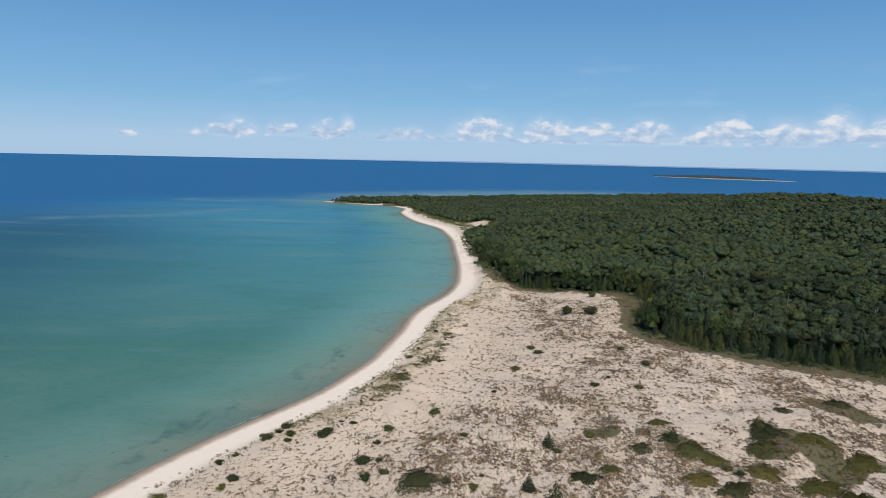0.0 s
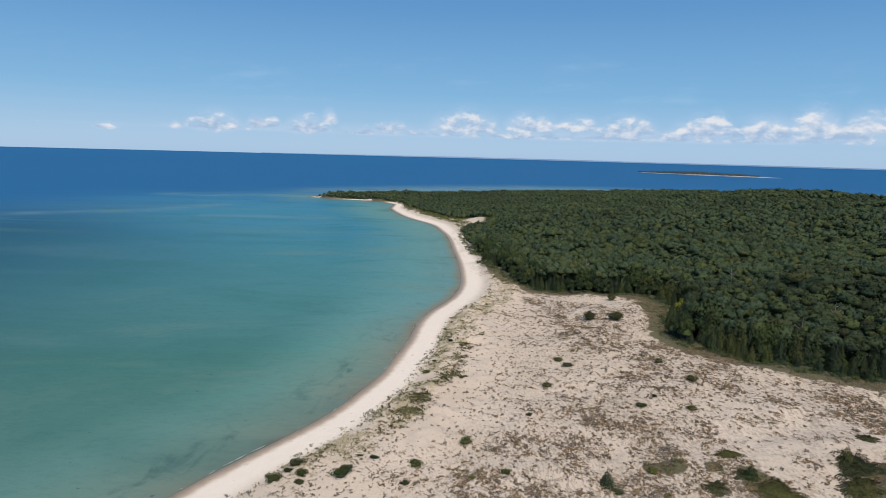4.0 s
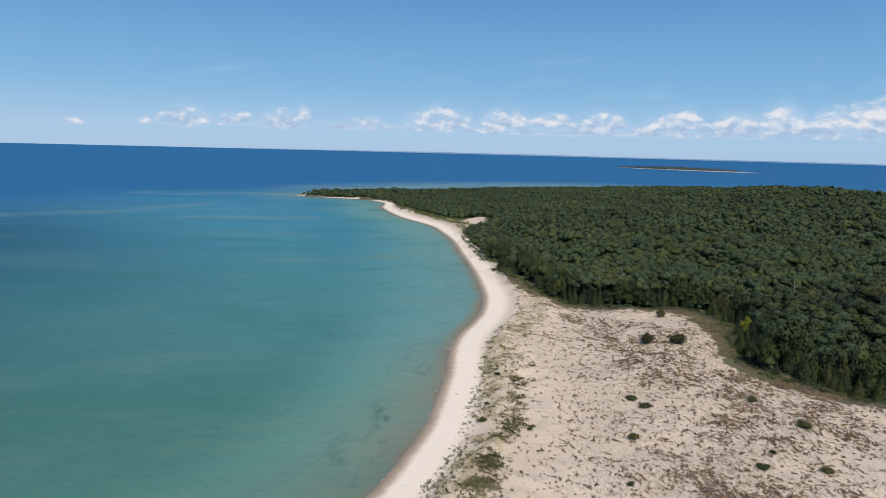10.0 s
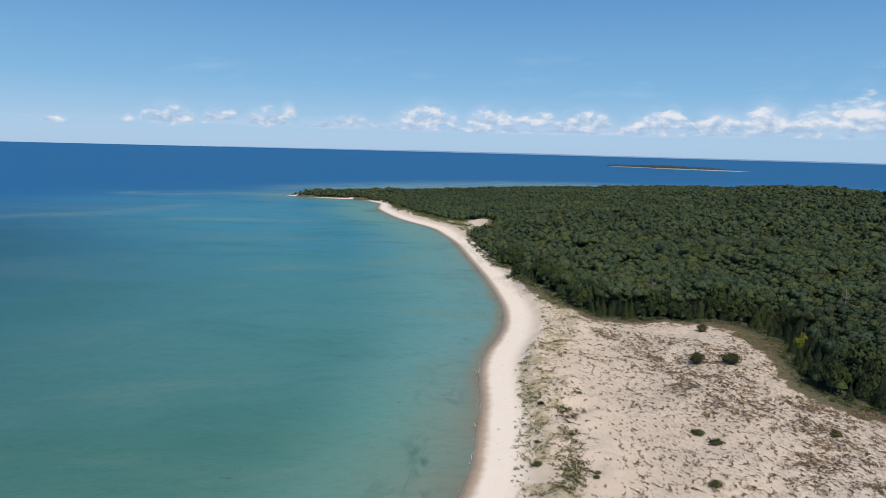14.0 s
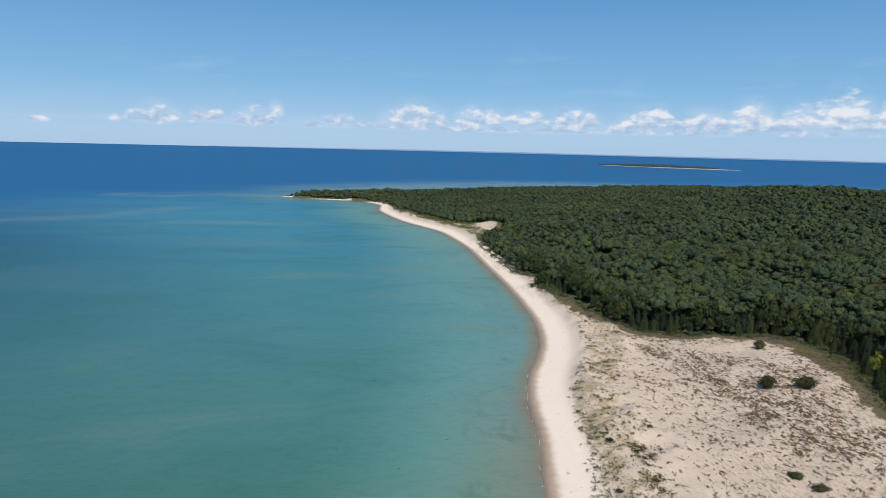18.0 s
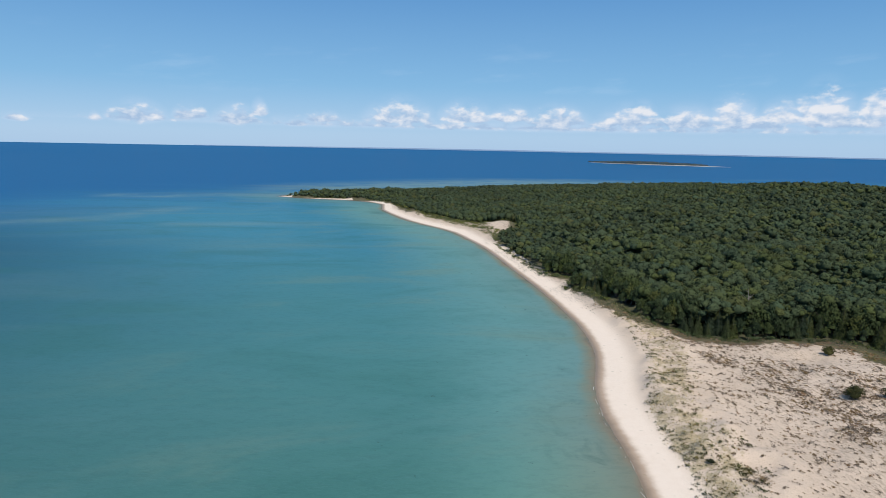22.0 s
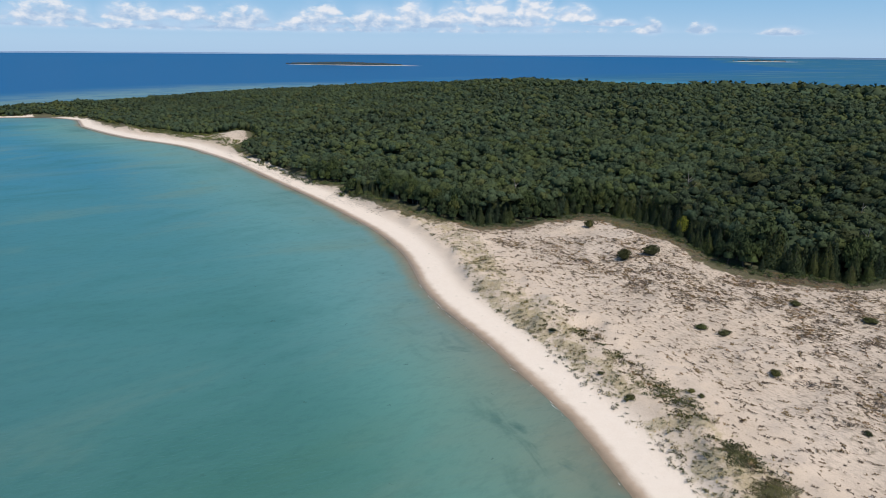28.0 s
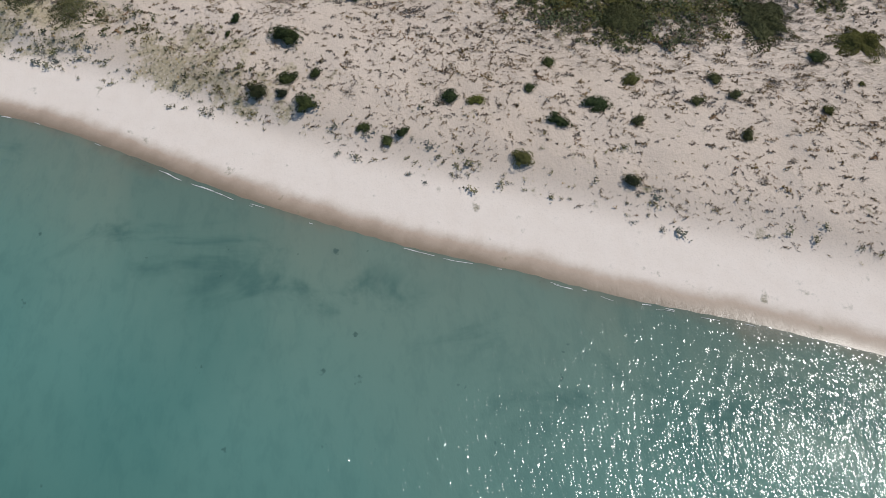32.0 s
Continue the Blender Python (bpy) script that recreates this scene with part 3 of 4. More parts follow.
def foredune_density(x, y, d):
    """The belt of dune grass behind the beach, 0 to 1."""
    toe = d - 4.5 * ease(y, 225, 265)
    belt = ease(toe, 8.0, 11.0) * ease(toe, 23, 17) * (0.10 + 0.90 * ease(y, 118, 138)) * (1 - 0.3 * ease(y, 250, 300))
    return belt * (0.10 + 0.90 * ease(fractal(x, y, 10, 81), 0.20, 0.42)) * (0.45 + 0.55 * ease(fractal(x, y, 3.2, 89, 3), 0.36, 0.58))


gx, gy = np.meshgrid(axis(-420, 1300, -82, 132, 1.0, 1.07), axis(-900, 1350, 48, 300, 1.0, 1.06))
gd, gw = inland_of(gx, gy), wood_of(gx, gy)
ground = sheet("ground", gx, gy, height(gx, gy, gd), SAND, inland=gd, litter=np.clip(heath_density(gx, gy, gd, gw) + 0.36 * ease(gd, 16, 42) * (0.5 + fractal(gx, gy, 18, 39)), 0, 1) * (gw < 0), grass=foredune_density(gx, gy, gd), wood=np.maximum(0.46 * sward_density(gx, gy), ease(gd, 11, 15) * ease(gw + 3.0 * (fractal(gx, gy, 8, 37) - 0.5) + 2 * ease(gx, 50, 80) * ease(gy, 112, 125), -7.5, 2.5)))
tagged(ground, "pale sand beach and dunes with dark litter, wooded inland", "ground", kind="structure")

# ---- the lake: flat to three kilometres, its far rim lifted to the level of the true horizon ----
wx, wy = np.meshgrid(axis(-4780, 4780, -100, 40, 2.0, 1.045), axis(-4780, 4780, 40, 420, 3.0, 1.045))
cheb, eu = np.maximum(abs(wx), abs(wy)), np.hypot(wx, wy) + 1e-9
turn = 1 + (cheb / eu - 1) * ease(cheb, 1000, 2000)
wx, wy = wx * turn, wy * turn
far = np.hypot(wx, wy)
off = -inland_of(wx, wy)
shelf = np.array([(2500, 1500), (700, 1250), (300, 1180), (50, 1060), (-120, 930), (-190, 885), (-300, 790), (-440, 600), (-570, 380), (-720, 0), (-900, -900)], float)
beyond = np.where(inside(np.vstack([shelf, [(-9000, -900), (-9000, 9000), (9000, 9000)]]), wx, wy), 1, -1) * reach(shelf, wx, wy)
SHOALS = [
    (0.75, 26, [(-158, 846), (-221, 842), (-272, 815), (-320, 825)]),
    (0.50, 26, [(-335, 561), (-290, 592), (-252, 612), (-238, 645), (-219, 690)]),
    (0.40, 20, [(-192, 578), (-140, 584), (-97, 586)]),
    (0.95, 190, [(-60, 965), (60, 1070), (190, 1150), (330, 1160)])]
water = sheet("water", wx, wy, LAKE + 27.5 * np.clip((far - 3300) / 1480, 0, 1) ** 2, WATER, offshore=off, deep=ease(beyond, -400, 320), shoal=np.maximum.reduce([amount * ease(reach(np.array(line, float), wx, wy), wide, 2) for amount, wide, line in SHOALS]))
tagged(water, "clear turquoise lake water turning deep blue offshore", "water", kind="structure")

# ---- trees ----
RNG = np.random.default_rng(7)


def facing(centres, normals, size, rng, sides=3, wobble=0.6, stretch=1.0):
    """Small leaf sprays: one flat polygon at each centre, turned roughly along its normal. Returns points, faces and soft normals."""
    k = len(centres)
    nrm = normals + rng.normal(0, wobble, (k, 3))
    nrm /= np.linalg.norm(nrm, axis=1, keepdims=True) + 1e-9
    a = np.cross(nrm, rng.normal(0, 1, (k, 3)))
    a /= np.linalg.norm(a, axis=1, keepdims=True) + 1e-9
    b = np.cross(nrm, a)
    ang = np.arange(sides) / sides * 2 * np.pi
    rad = np.asarray(size).reshape(-1, 1) * rng.uniform(0.6, 1.3, (k, sides))
    pts = centres[:, None] + (np.cos(ang) * rad)[..., None] * a[:, None] * stretch + (np.sin(ang) * rad)[..., None] * b[:, None]
    soft = np.repeat(normals / (np.linalg.norm(normals, axis=1, keepdims=True) + 1e-9), sides, 0)
    return pts.reshape(-1, 3), np.arange(k * sides).reshape(k, sides), soft


def dome(rng, count, lobes, spread=0.55):
    """Centres and normals of sprays over a lumpy crown of unit half-width, standing on z = 0 and 1 high, made of several lobes."""
    u = rng.normal(0, 1, (count, 3))
    u /= np.linalg.norm(u, axis=1, keepdims=True)
    u[:, 2] = np.where(u[:, 2] < -0.35, -u[:, 2], u[:, 2])
    which = rng.integers(0, len(lobes), count)
    return lobes[which, :3] + u * lobes[which, 3:4], u


def lobes_of(rng, k):
    ang, r = rng.uniform(0, 2 * np.pi, k), np.sqrt(rng.uniform(0, 1, k)) * 0.62
    r[0] = 0
    size = rng.uniform(0.20, 0.38, k)
    return np.stack([np.cos(ang) * r, np.sin(ang) * r, 0.74 - 0.55 * r**1.4 + rng.uniform(-0.12, 0.1, k), size], 1)


def lumpy(shape, around, rings, inset):
    """The skin of the crown that the lobes make together, as triangles."""
    t = np.linspace(-0.12, 0.5, rings + 1)[:, None] * np.pi
    a = np.arange(around)[None] / around * 2 * np.pi + 0.5 * (np.arange(rings + 1)[:, None] % 2) * 2 * np.pi / around
    u = np.stack([np.cos(t) * np.cos(a), np.cos(t) * np.sin(a), np.sin(t) + 0 * a], -1).reshape(-1, 3)
    c = shape[:, :3] - (0, 0, 0.3)
    along = u @ c.T
    hit = along**2 - (c * c).sum(1) + shape[:, 3] ** 2
    far = np.where(hit > 0, along + np.sqrt(np.maximum(hit, 0)), 0.35)
    which = far.argmax(1)
    p = u * far.max(1)[:, None]
    soft = p - c[which]
    soft = soft / (np.linalg.norm(soft, axis=1, keepdims=True) + 1e-9) + 0.35 * u
    k = np.arange(rings * around).reshape(rings, around)
    nxt = np.roll(k, -1, 1)
    faces = np.concatenate([np.stack([k, nxt, nxt + around], -1).reshape(-1, 3), np.stack([k, nxt + around, k + around], -1).reshape(-1, 3)])
    return p * inset + (0, 0, 0.3), faces, soft / np.linalg.norm(soft, axis=1, keepdims=True)


def broad_crown(seed, count, size, lobes=9, sides=4, around=0, rings=0, wobble=0.38, inset=0.9):
    rng = np.random.default_rng(seed)
    shape = lobes_of(rng, lobes)
    c, nrm = dome(rng, count, shape)
    p, f, o = facing(c, nrm, np.full(count, size), rng, sides, wobble)
    if not around:
        return p, f, o
    q, g, r = lumpy(shape, around, rings, inset)
    return np.vstack([p, q]), np.vstack([f, g + len(p)]), np.vstack([o, r])


def spire_crown(seed, count, size, sides=4):
    """A conifer's crown: tiers of drooping boughs, 1 high and about 0.5 wide."""
    rng = np.random.default_rng(seed)
    t = np.sqrt(rng.uniform(0, 1, count))
    tier = np.floor(t * 9) / 9 + 0.06
    ang = rng.uniform(0, 2 * np.pi, count)
    r = 0.5 * (t * 0.75 + tier * 0.25) * rng.uniform(0.45, 1.0, count)
    c = np.stack([np.cos(ang) * r, np.sin(ang) * r, 1 - t * 0.97 - r * 0.10], 1)
    nrm = np.stack([np.cos(ang), np.sin(ang), np.full(count, 0.55)], 1)
    return facing(c, nrm, size * (0.4 + 0.8 * t), rng, sides, 0.45)


def mesh_of(name, points, faces, soft, mat, tint=None):
    mesh = bpy.data.meshes.new(name)
    points, faces = np.asarray(points, np.float32), np.asarray(faces, np.int32)
    sides = faces.shape[1]
    mesh.vertices.add(len(points))
    mesh.vertices.foreach_set("co", points.ravel())
    mesh.loops.add(faces.size)
    mesh.loops.foreach_set("vertex_index", faces.ravel())
    mesh.polygons.add(len(faces))
    mesh.polygons.foreach_set("loop_start", np.arange(len(faces), dtype=np.int32) * sides)
    if tint is not None:
        mesh.attributes.new("tint", "FLOAT", "POINT").data.foreach_set("value", np.asarray(tint, np.float32))
    if soft is not None:
        mesh.attributes.new("soft", "FLOAT_VECTOR", "POINT").data.foreach_set("vector", np.asarray(soft, np.float32).ravel())
    mesh.materials.append(mat)
    mesh.update(calc_edges=True)
    return mesh


def many(name, kinds, which, xyz, scale, turn, tint, mat):
    """Joins copies of the given (points, faces) shapes into one mesh."""
    points, faces, softs, tints, base = [], [], [], [], 0
    for k, (p, f, o) in enumerate(kinds):
        at = np.nonzero(which == k)[0]
        if not len(at):
            continue
        c, s = np.cos(turn[at])[:, None], np.sin(turn[at])[:, None]
        q = p[None] * scale[at][:, None]
        q = np.stack([q[..., 0] * c - q[..., 1] * s, q[..., 0] * s + q[..., 1] * c, q[..., 2]], -1) + xyz[at][:, None]
        points.append(q.reshape(-1, 3))
        softs.append(np.stack([o[None, :, 0] * c - o[None, :, 1] * s, o[None, :, 0] * s + o[None, :, 1] * c, o[None, :, 2] + 0 * c], -1).reshape(-1, 3))
        faces.append((f[None] + (np.arange(len(at)) * len(p))[:, None, None] + base).reshape(-1, f.shape[1]))
        tints.append(np.repeat(tint[at], len(p)))
        base += len(at) * len(p)
    return new(name, mesh_of(name, np.vstack(points), np.vstack(faces), np.vstack(softs), mat, np.concatenate(tints)))


# the wood beyond its edge: crown by crown on a jittered grid
def planted(x0, x1, y0, y1, gap, rng):
    px, py = np.meshgrid(np.arange(x0, x1, gap), np.arange(y0, y1, gap))
    px, py = px + rng.uniform(-0.42, 0.42, px.shape) * gap, py + rng.uniform(-0.42, 0.42, py.shape) * gap
    return px.ravel(), py.ravel()


def wood(name, x0, x1, y0, y1, gap, keep, kinds, mat, label, tall, wide, deep, tones):
    px, py = planted(x0, x1, y0, y1, gap, RNG)
    d, w = inland_of(px, py), wood_of(px, py)
    ok = (w > 0.8) & (d > 3) & keep(px, py, w)
    px, py, d, w = px[ok], py[ok], d[ok], w[ok]
    tone = fractal(px, py, 60, 51, 3)
    size = RNG.uniform(0.0, 1.0, len(px)) ** 1.5
    roll = fractal(px, py, 16, 53, 3) - 0.5
    hgt = (1 + 0.5 * roll) * (tall[0] + (tall[1] - tall[0]) * ease(w, 0, 60)) * (0.90 + 0.26 * size) * (0.5 + 0.5 * ease(d, 0, 50)) * (1 - 0.32 * ease(py, 480, 680) * ease(px, 420, 200)) * (1 + 0.4 * ease(py, 770, 800) * ease(px, 0, -60))
    wid = wide * gap * (0.55 + 1.15 * size) * RNG.uniform(0.9, 1.1, len(px))
    crown = np.minimum(hgt * 0.97, deep * wid * (1 + 1.4 * ease(w, 12, 2) * ease(py, 480, 640)))
    z = height(px, py, d) + hgt - crown
    scale = np.stack([wid, wid, crown], 1)
    # last term darkens the south-east slope: conifers, and hillside shade painted in
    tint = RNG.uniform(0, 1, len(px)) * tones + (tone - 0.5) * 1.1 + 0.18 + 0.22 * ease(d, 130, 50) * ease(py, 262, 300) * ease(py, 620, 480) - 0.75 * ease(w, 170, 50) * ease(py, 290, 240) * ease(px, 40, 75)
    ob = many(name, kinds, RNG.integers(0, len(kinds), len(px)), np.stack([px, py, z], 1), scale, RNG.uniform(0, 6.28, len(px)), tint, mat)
    return tagged(ob, label, "forest", kind="stuff")


def understorey(x0, x1, y0, y1, step, keep, tall, label):
    """The closed lower leaf layer that shows between the crowns, as one lumpy sheet."""
    px, py = np.meshgrid(np.arange(x0, x1, step), np.arange(y0, y1, step))
    px, py = px + RNG.uniform(-0.3, 0.3, px.shape) * step, py + RNG.uniform(-0.3, 0.3, py.shape) * step
    d, w = inland_of(px, py), wood_of(px, py)
    grown = (tall[0] + (tall[1] - tall[0]) * ease(w, 0, 60)) * (0.5 + 0.5 * ease(d, 0, 50)) * (1 - 0.32 * ease(py, 480, 680) * ease(px, 420, 200))
    z = height(px, py, d) + grown * ease(w, 3.5, 10) * (0.80 + 0.5 * (fractal(px, py, 16, 53, 3) - 0.5)) + RNG.uniform(-0.7, 0.5, px.shape) * ease(w, 1, 5)
    k = np.arange(px.size).reshape(px.shape)
    quads = np.stack([k[:-1, :-1], k[:-1, 1:], k[1:, 1:], k[1:, :-1]], -1).reshape(-1, 4)
    quads = quads[((w > np.where(py > 640, 2.0, 5.5)) & (d > 8) & keep(px, py)).ravel()[quads].all(1)]
    points = np.stack([px, py, z], -1).reshape(-1, 3)
    used, back = np.unique(quads, return_inverse=True)
    soft = np.tile((0.0, 0.0, 0.6), (len(used), 1))
    ob = new("understorey", mesh_of("understorey", points[used], back.reshape(-1, 4), soft, BROADLEAF, RNG.uniform(0, 0.5, len(used))))
    return tagged(ob, label, "forest", kind="stuff")


near_kinds = [broad_crown(s, 66, 0.13, 11, 3, 9, 3, 0.7) for s in range(12)]
far_kinds = [broad_crown(s + 50, 16, 0.2, 9, 3, 7, 2, 0.7) for s in range(12)]
tall_kinds = [broad_crown(s + 30, 210, 0.088, 16, 3, 12, 4, 0.7) for s in range(10)]
remote_kinds = [broad_crown(s + 70, 10, 0.2, 9, 3, 7, 2, 0.7) for s in range(6)]
spire_kinds = [spire_crown(s + 90, 170, 0.075, 3) for s in range(5)]


def close(x, y):
    return np.hypot(x + 40, y - 60) < 370


def remote(x, y):
    return (x > 420) | (y < 0)


understorey(-20, 480, 0, 520, 2.0, close, (7.4, 10.2), "closed dark green leaf layer under the crowns")
understorey(-170, 800, -120, 1060, 4.0, lambda x, y: ~close(x, y) & ~remote(x, y), (5.8, 9.4), "closed leaf layer of the distant wood")
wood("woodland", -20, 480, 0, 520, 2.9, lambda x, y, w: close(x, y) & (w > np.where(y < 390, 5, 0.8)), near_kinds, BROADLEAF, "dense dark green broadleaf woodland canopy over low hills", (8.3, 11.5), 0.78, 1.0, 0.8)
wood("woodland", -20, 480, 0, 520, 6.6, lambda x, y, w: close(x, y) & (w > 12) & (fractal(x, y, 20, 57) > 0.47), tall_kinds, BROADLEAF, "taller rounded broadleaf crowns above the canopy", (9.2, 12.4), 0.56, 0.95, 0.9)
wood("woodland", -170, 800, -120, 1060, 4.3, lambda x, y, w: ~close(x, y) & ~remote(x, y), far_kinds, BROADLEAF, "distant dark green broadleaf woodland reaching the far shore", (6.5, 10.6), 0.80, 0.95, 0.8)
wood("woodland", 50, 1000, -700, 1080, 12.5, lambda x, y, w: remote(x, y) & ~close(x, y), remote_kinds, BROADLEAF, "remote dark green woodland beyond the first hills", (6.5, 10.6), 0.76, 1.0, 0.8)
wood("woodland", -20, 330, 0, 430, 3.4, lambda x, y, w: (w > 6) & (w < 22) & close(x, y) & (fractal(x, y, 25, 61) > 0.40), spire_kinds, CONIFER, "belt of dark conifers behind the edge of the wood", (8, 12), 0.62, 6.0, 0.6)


# ---- helpers for things with parts ----
def part(name, mesh, parent, label=""):
    ob = new(name, mesh)
    ob.parent = parent
    return tagged(ob, label)


def tube(path, radii, sides=6):
    """A tapered limb along a path."""
    path = np.asarray(path, float)
    ang = np.arange(sides) / sides * 2 * np.pi
    rings = []
    for k, p in enumerate(path):
        ahead = path[min(k + 1, len(path) - 1)] - path[max(k - 1, 0)]
        ahead = ahead / (np.linalg.norm(ahead) + 1e-9)
        side = np.cross(ahead, (0.3, 0.9, 0.2))
        side /= np.linalg.norm(side)
        other = np.cross(ahead, side)
        rings.append(p + radii[k] * (np.cos(ang)[:, None] * side + np.sin(ang)[:, None] * other))
    pts, k = np.vstack(rings), np.arange(sides)
    faces = [np.stack([r * sides + k, r * sides + (k + 1) % sides, (r + 1) * sides + (k + 1) % sides, (r + 1) * sides + k], 1) for r in range(len(path) - 1)]
    return pts, np.vstack(faces), 0 * pts


def joined(*shapes):
    pts, faces, softs, base = [], [], [], 0
    for p, f, o in shapes:
        pts.append(p)
        faces.append(f + base)
        softs.append(o)
        base += len(p)
    return np.vstack(pts), np.vstack(faces), np.vstack(softs)


def core(rng, sides=8, rings=4, swell=0.8):
    """The shaded inside of a crown: a lumpy dome of quads, 1 half-width, 1 high."""
    pts, faces = [], []
    for r in range(rings + 1):
        t = r / rings * np.pi / 2
        for s in range(sides):
            a = s / sides * 2 * np.pi
            k = swell * rng.uniform(0.85, 1.1)
            pts.append((np.cos(a) * np.cos(t) * k, np.sin(a) * np.cos(t) * k, np.sin(t) * k))
    for r in range(rings):
        for s in range(sides):
            faces.append((r * sides + s, r * sides + (s + 1) % sides, (r + 1) * sides + (s + 1) % sides, (r + 1) * sides + s))
    return np.array(pts), np.array(faces), np.array(pts)


def ground_at(x, y):
    return float(height(np.array([float(x)]), np.array([float(y)]))[0])


# ---- trees along the edge of the wood, each a thing of its own ----
def conifer(seed, mat=None):
    rng = np.random.default_rng(seed)
    tree = tagged(new("conifer_tree"), "dark green narrow conifer at the edge of the wood", "tree", "trees along the wood's edge")
    lean = rng.normal(0, 0.02, 2)
    part("trunk", mesh_of("trunk", *tube([(0, 0, -0.04), (lean[0] * 0.5, lean[1] * 0.5, 0.5), (lean[0], lean[1], 0.97)], [0.02, 0.012, 0.002]), BARK), tree, "grey-brown trunk")
    part("crown", mesh_of("crown", *spire_crown(seed, 850, 0.044, 3), mat or CONIFER), tree)
    return tree


def broadleaf(seed, mat=None, label="dark green broadleaf tree at the edge of the wood"):
    rng = np.random.default_rng(seed)
    tree = tagged(new("broadleaf_tree"), label, "tree", "trees along the wood's edge")
    limbs = [tube([(0, 0, -0.04), (0.01, 0.0, 0.3), (0.0, 0.02, 0.62)], [0.028, 0.02, 0.01])]
    for k in range(5):
        a = k * 1.26 + rng.uniform(-0.3, 0.3)
        limbs.append(tube([(0, 0, 0.28 + 0.05 * k), (np.cos(a) * 0.12, np.sin(a) * 0.12, 0.46 + 0.05 * k), (np.cos(a) * 0.22, np.sin(a) * 0.22, 0.60 + 0.05 * k)], [0.013, 0.008, 0.003]))
    part("trunk", mesh_of("trunk", *joined(*limbs), BARK), tree, "grey trunk with limbs")
    inner = core(rng, 8, 3, 0.42)
    p, f, o = joined(broad_crown(seed, 760, 0.06, 24, 4), (inner[0] * (1.3, 1.3, 1.0) + (0, 0, 0.12), inner[1], inner[2]))
    part("crown", mesh_of("crown", p * (0.37, 0.37, 0.72) + (0, 0, 0.22), f, o, mat or BROADLEAF), tree)
    return tree


def snag(seed):
    rng = np.random.default_rng(seed)
    tree = tagged(new("dead_tree"), "bare grey dead tree standing in the wood", "tree", "dead trees in the wood")
    part("trunk", mesh_of("trunk", *tube([(0, 0, -0.04), (0.01, 0.02, 0.5), (0.03, -0.01, 1.0)], [0.022, 0.014, 0.003]), GREYWOOD), tree)
    for k in range(9):
        a, z = rng.uniform(0, 6.28), rng.uniform(0.4, 0.9)
        r = (1.05 - z) * 0.45
        part("branch", mesh_of("branch", *tube([(0.01, 0.01, z), (np.cos(a) * r * 0.5, np.sin(a) * r * 0.5, z + r * 0.35), (np.cos(a) * r, np.sin(a) * r, z + r * 0.75)], [0.008, 0.005, 0.002], 5), GREYWOOD), tree)
    return tree


GREYWOOD = plain_material("weathered_wood", (0.15, 0.135, 0.12), (0.30, 0.275, 0.25), 6.0)
LIME = leaf_material("yellow_green_foliage", (0.12, 0.14, 0.02), (0.30, 0.31, 0.05))


def put(protos, x, y, tall, rng, wide=1.0):
    """Stands the first unused prototype there, or a copy."""
    k = int(rng.integers(0, len(protos)))
    z = ground_at(x, y)
    m = pose(x, y, z, 0, 0, rng.uniform(0, 360)) @ Matrix.Diagonal((tall * wide, tall * wide, tall, 1))
    if protos[k].get("fresh"):
        del protos[k]["fresh"]
        protos[k].matrix_basis = m
        return protos[k]
    return copy_thing_scaled(protos[k], m)


def copy_thing_scaled(ob, m):
    made = copy_thing(ob, Matrix())
    made.matrix_basis = m
    return made


def fresh(*things):
    for t in things:
        t["fresh"] = 1
    return things


edge_rng = np.random.default_rng(17)
spruces, maples = fresh(*[conifer(s) for s in range(200, 206)]), fresh(*[broadleaf(s, EDGELEAF, "bright green broadleaf tree at the edge of the wood") for s in range(300, 306)])
px, py = planted(10, 300, 55, 400, 2.9, edge_rng)
w = wood_of(px, py)
rim = (w > 0.8) & (w < 8.5) & (px < 250) & ((py > 100) | (px < 120))
count = 0
for x, y, depth in zip(px[rim], py[rim], w[rim]):
    if count >= 620:
        break
    leafy = fractal(np.array([x]), np.array([y]), 18, 71)[0] > (0.64 if y < 262 else 0.46)
    tall = (4.0 + 0.75 * depth) * edge_rng.uniform(0.75, 1.3)
    if y > 285:
        tall *= 0.85
    put(maples if leafy else spruces, x, y, tall, edge_rng, edge_rng.uniform(0.85, 1.25) * (1.15 if leafy else 0.62))
    count += 1
for x, y, tall in ((79, 241, 6.5), (82, 244, 5.5)):
    tree = broadleaf(int(x), LIME, "yellow-green young broadleaf tree before dark conifers")
    tree.matrix_basis = pose(x, y, ground_at(x, y)) @ Matrix.Diagonal((tall, tall, tall, 1))
tree = broadleaf(77, LIME, "bright yellow-green tree at the mouth of the sandy gap")
tree.matrix_basis = pose(143.5, 136, ground_at(143.5, 136)) @ Matrix.Diagonal((7.5, 7.5, 8.5, 1))
snags = fresh(snag(1), snag(2), snag(3))
for x, y, tall in ((95, 196, 13), (110, 205, 15), (128, 190, 14), (88, 212, 12), (150, 200, 16), (135, 240, 17), (60, 300, 14), (175, 180, 15), (105, 260, 16), (70, 330, 15), (190, 230, 17), (160, 270, 17)):
    put(snags, x, y, tall * 0.84, edge_rng)


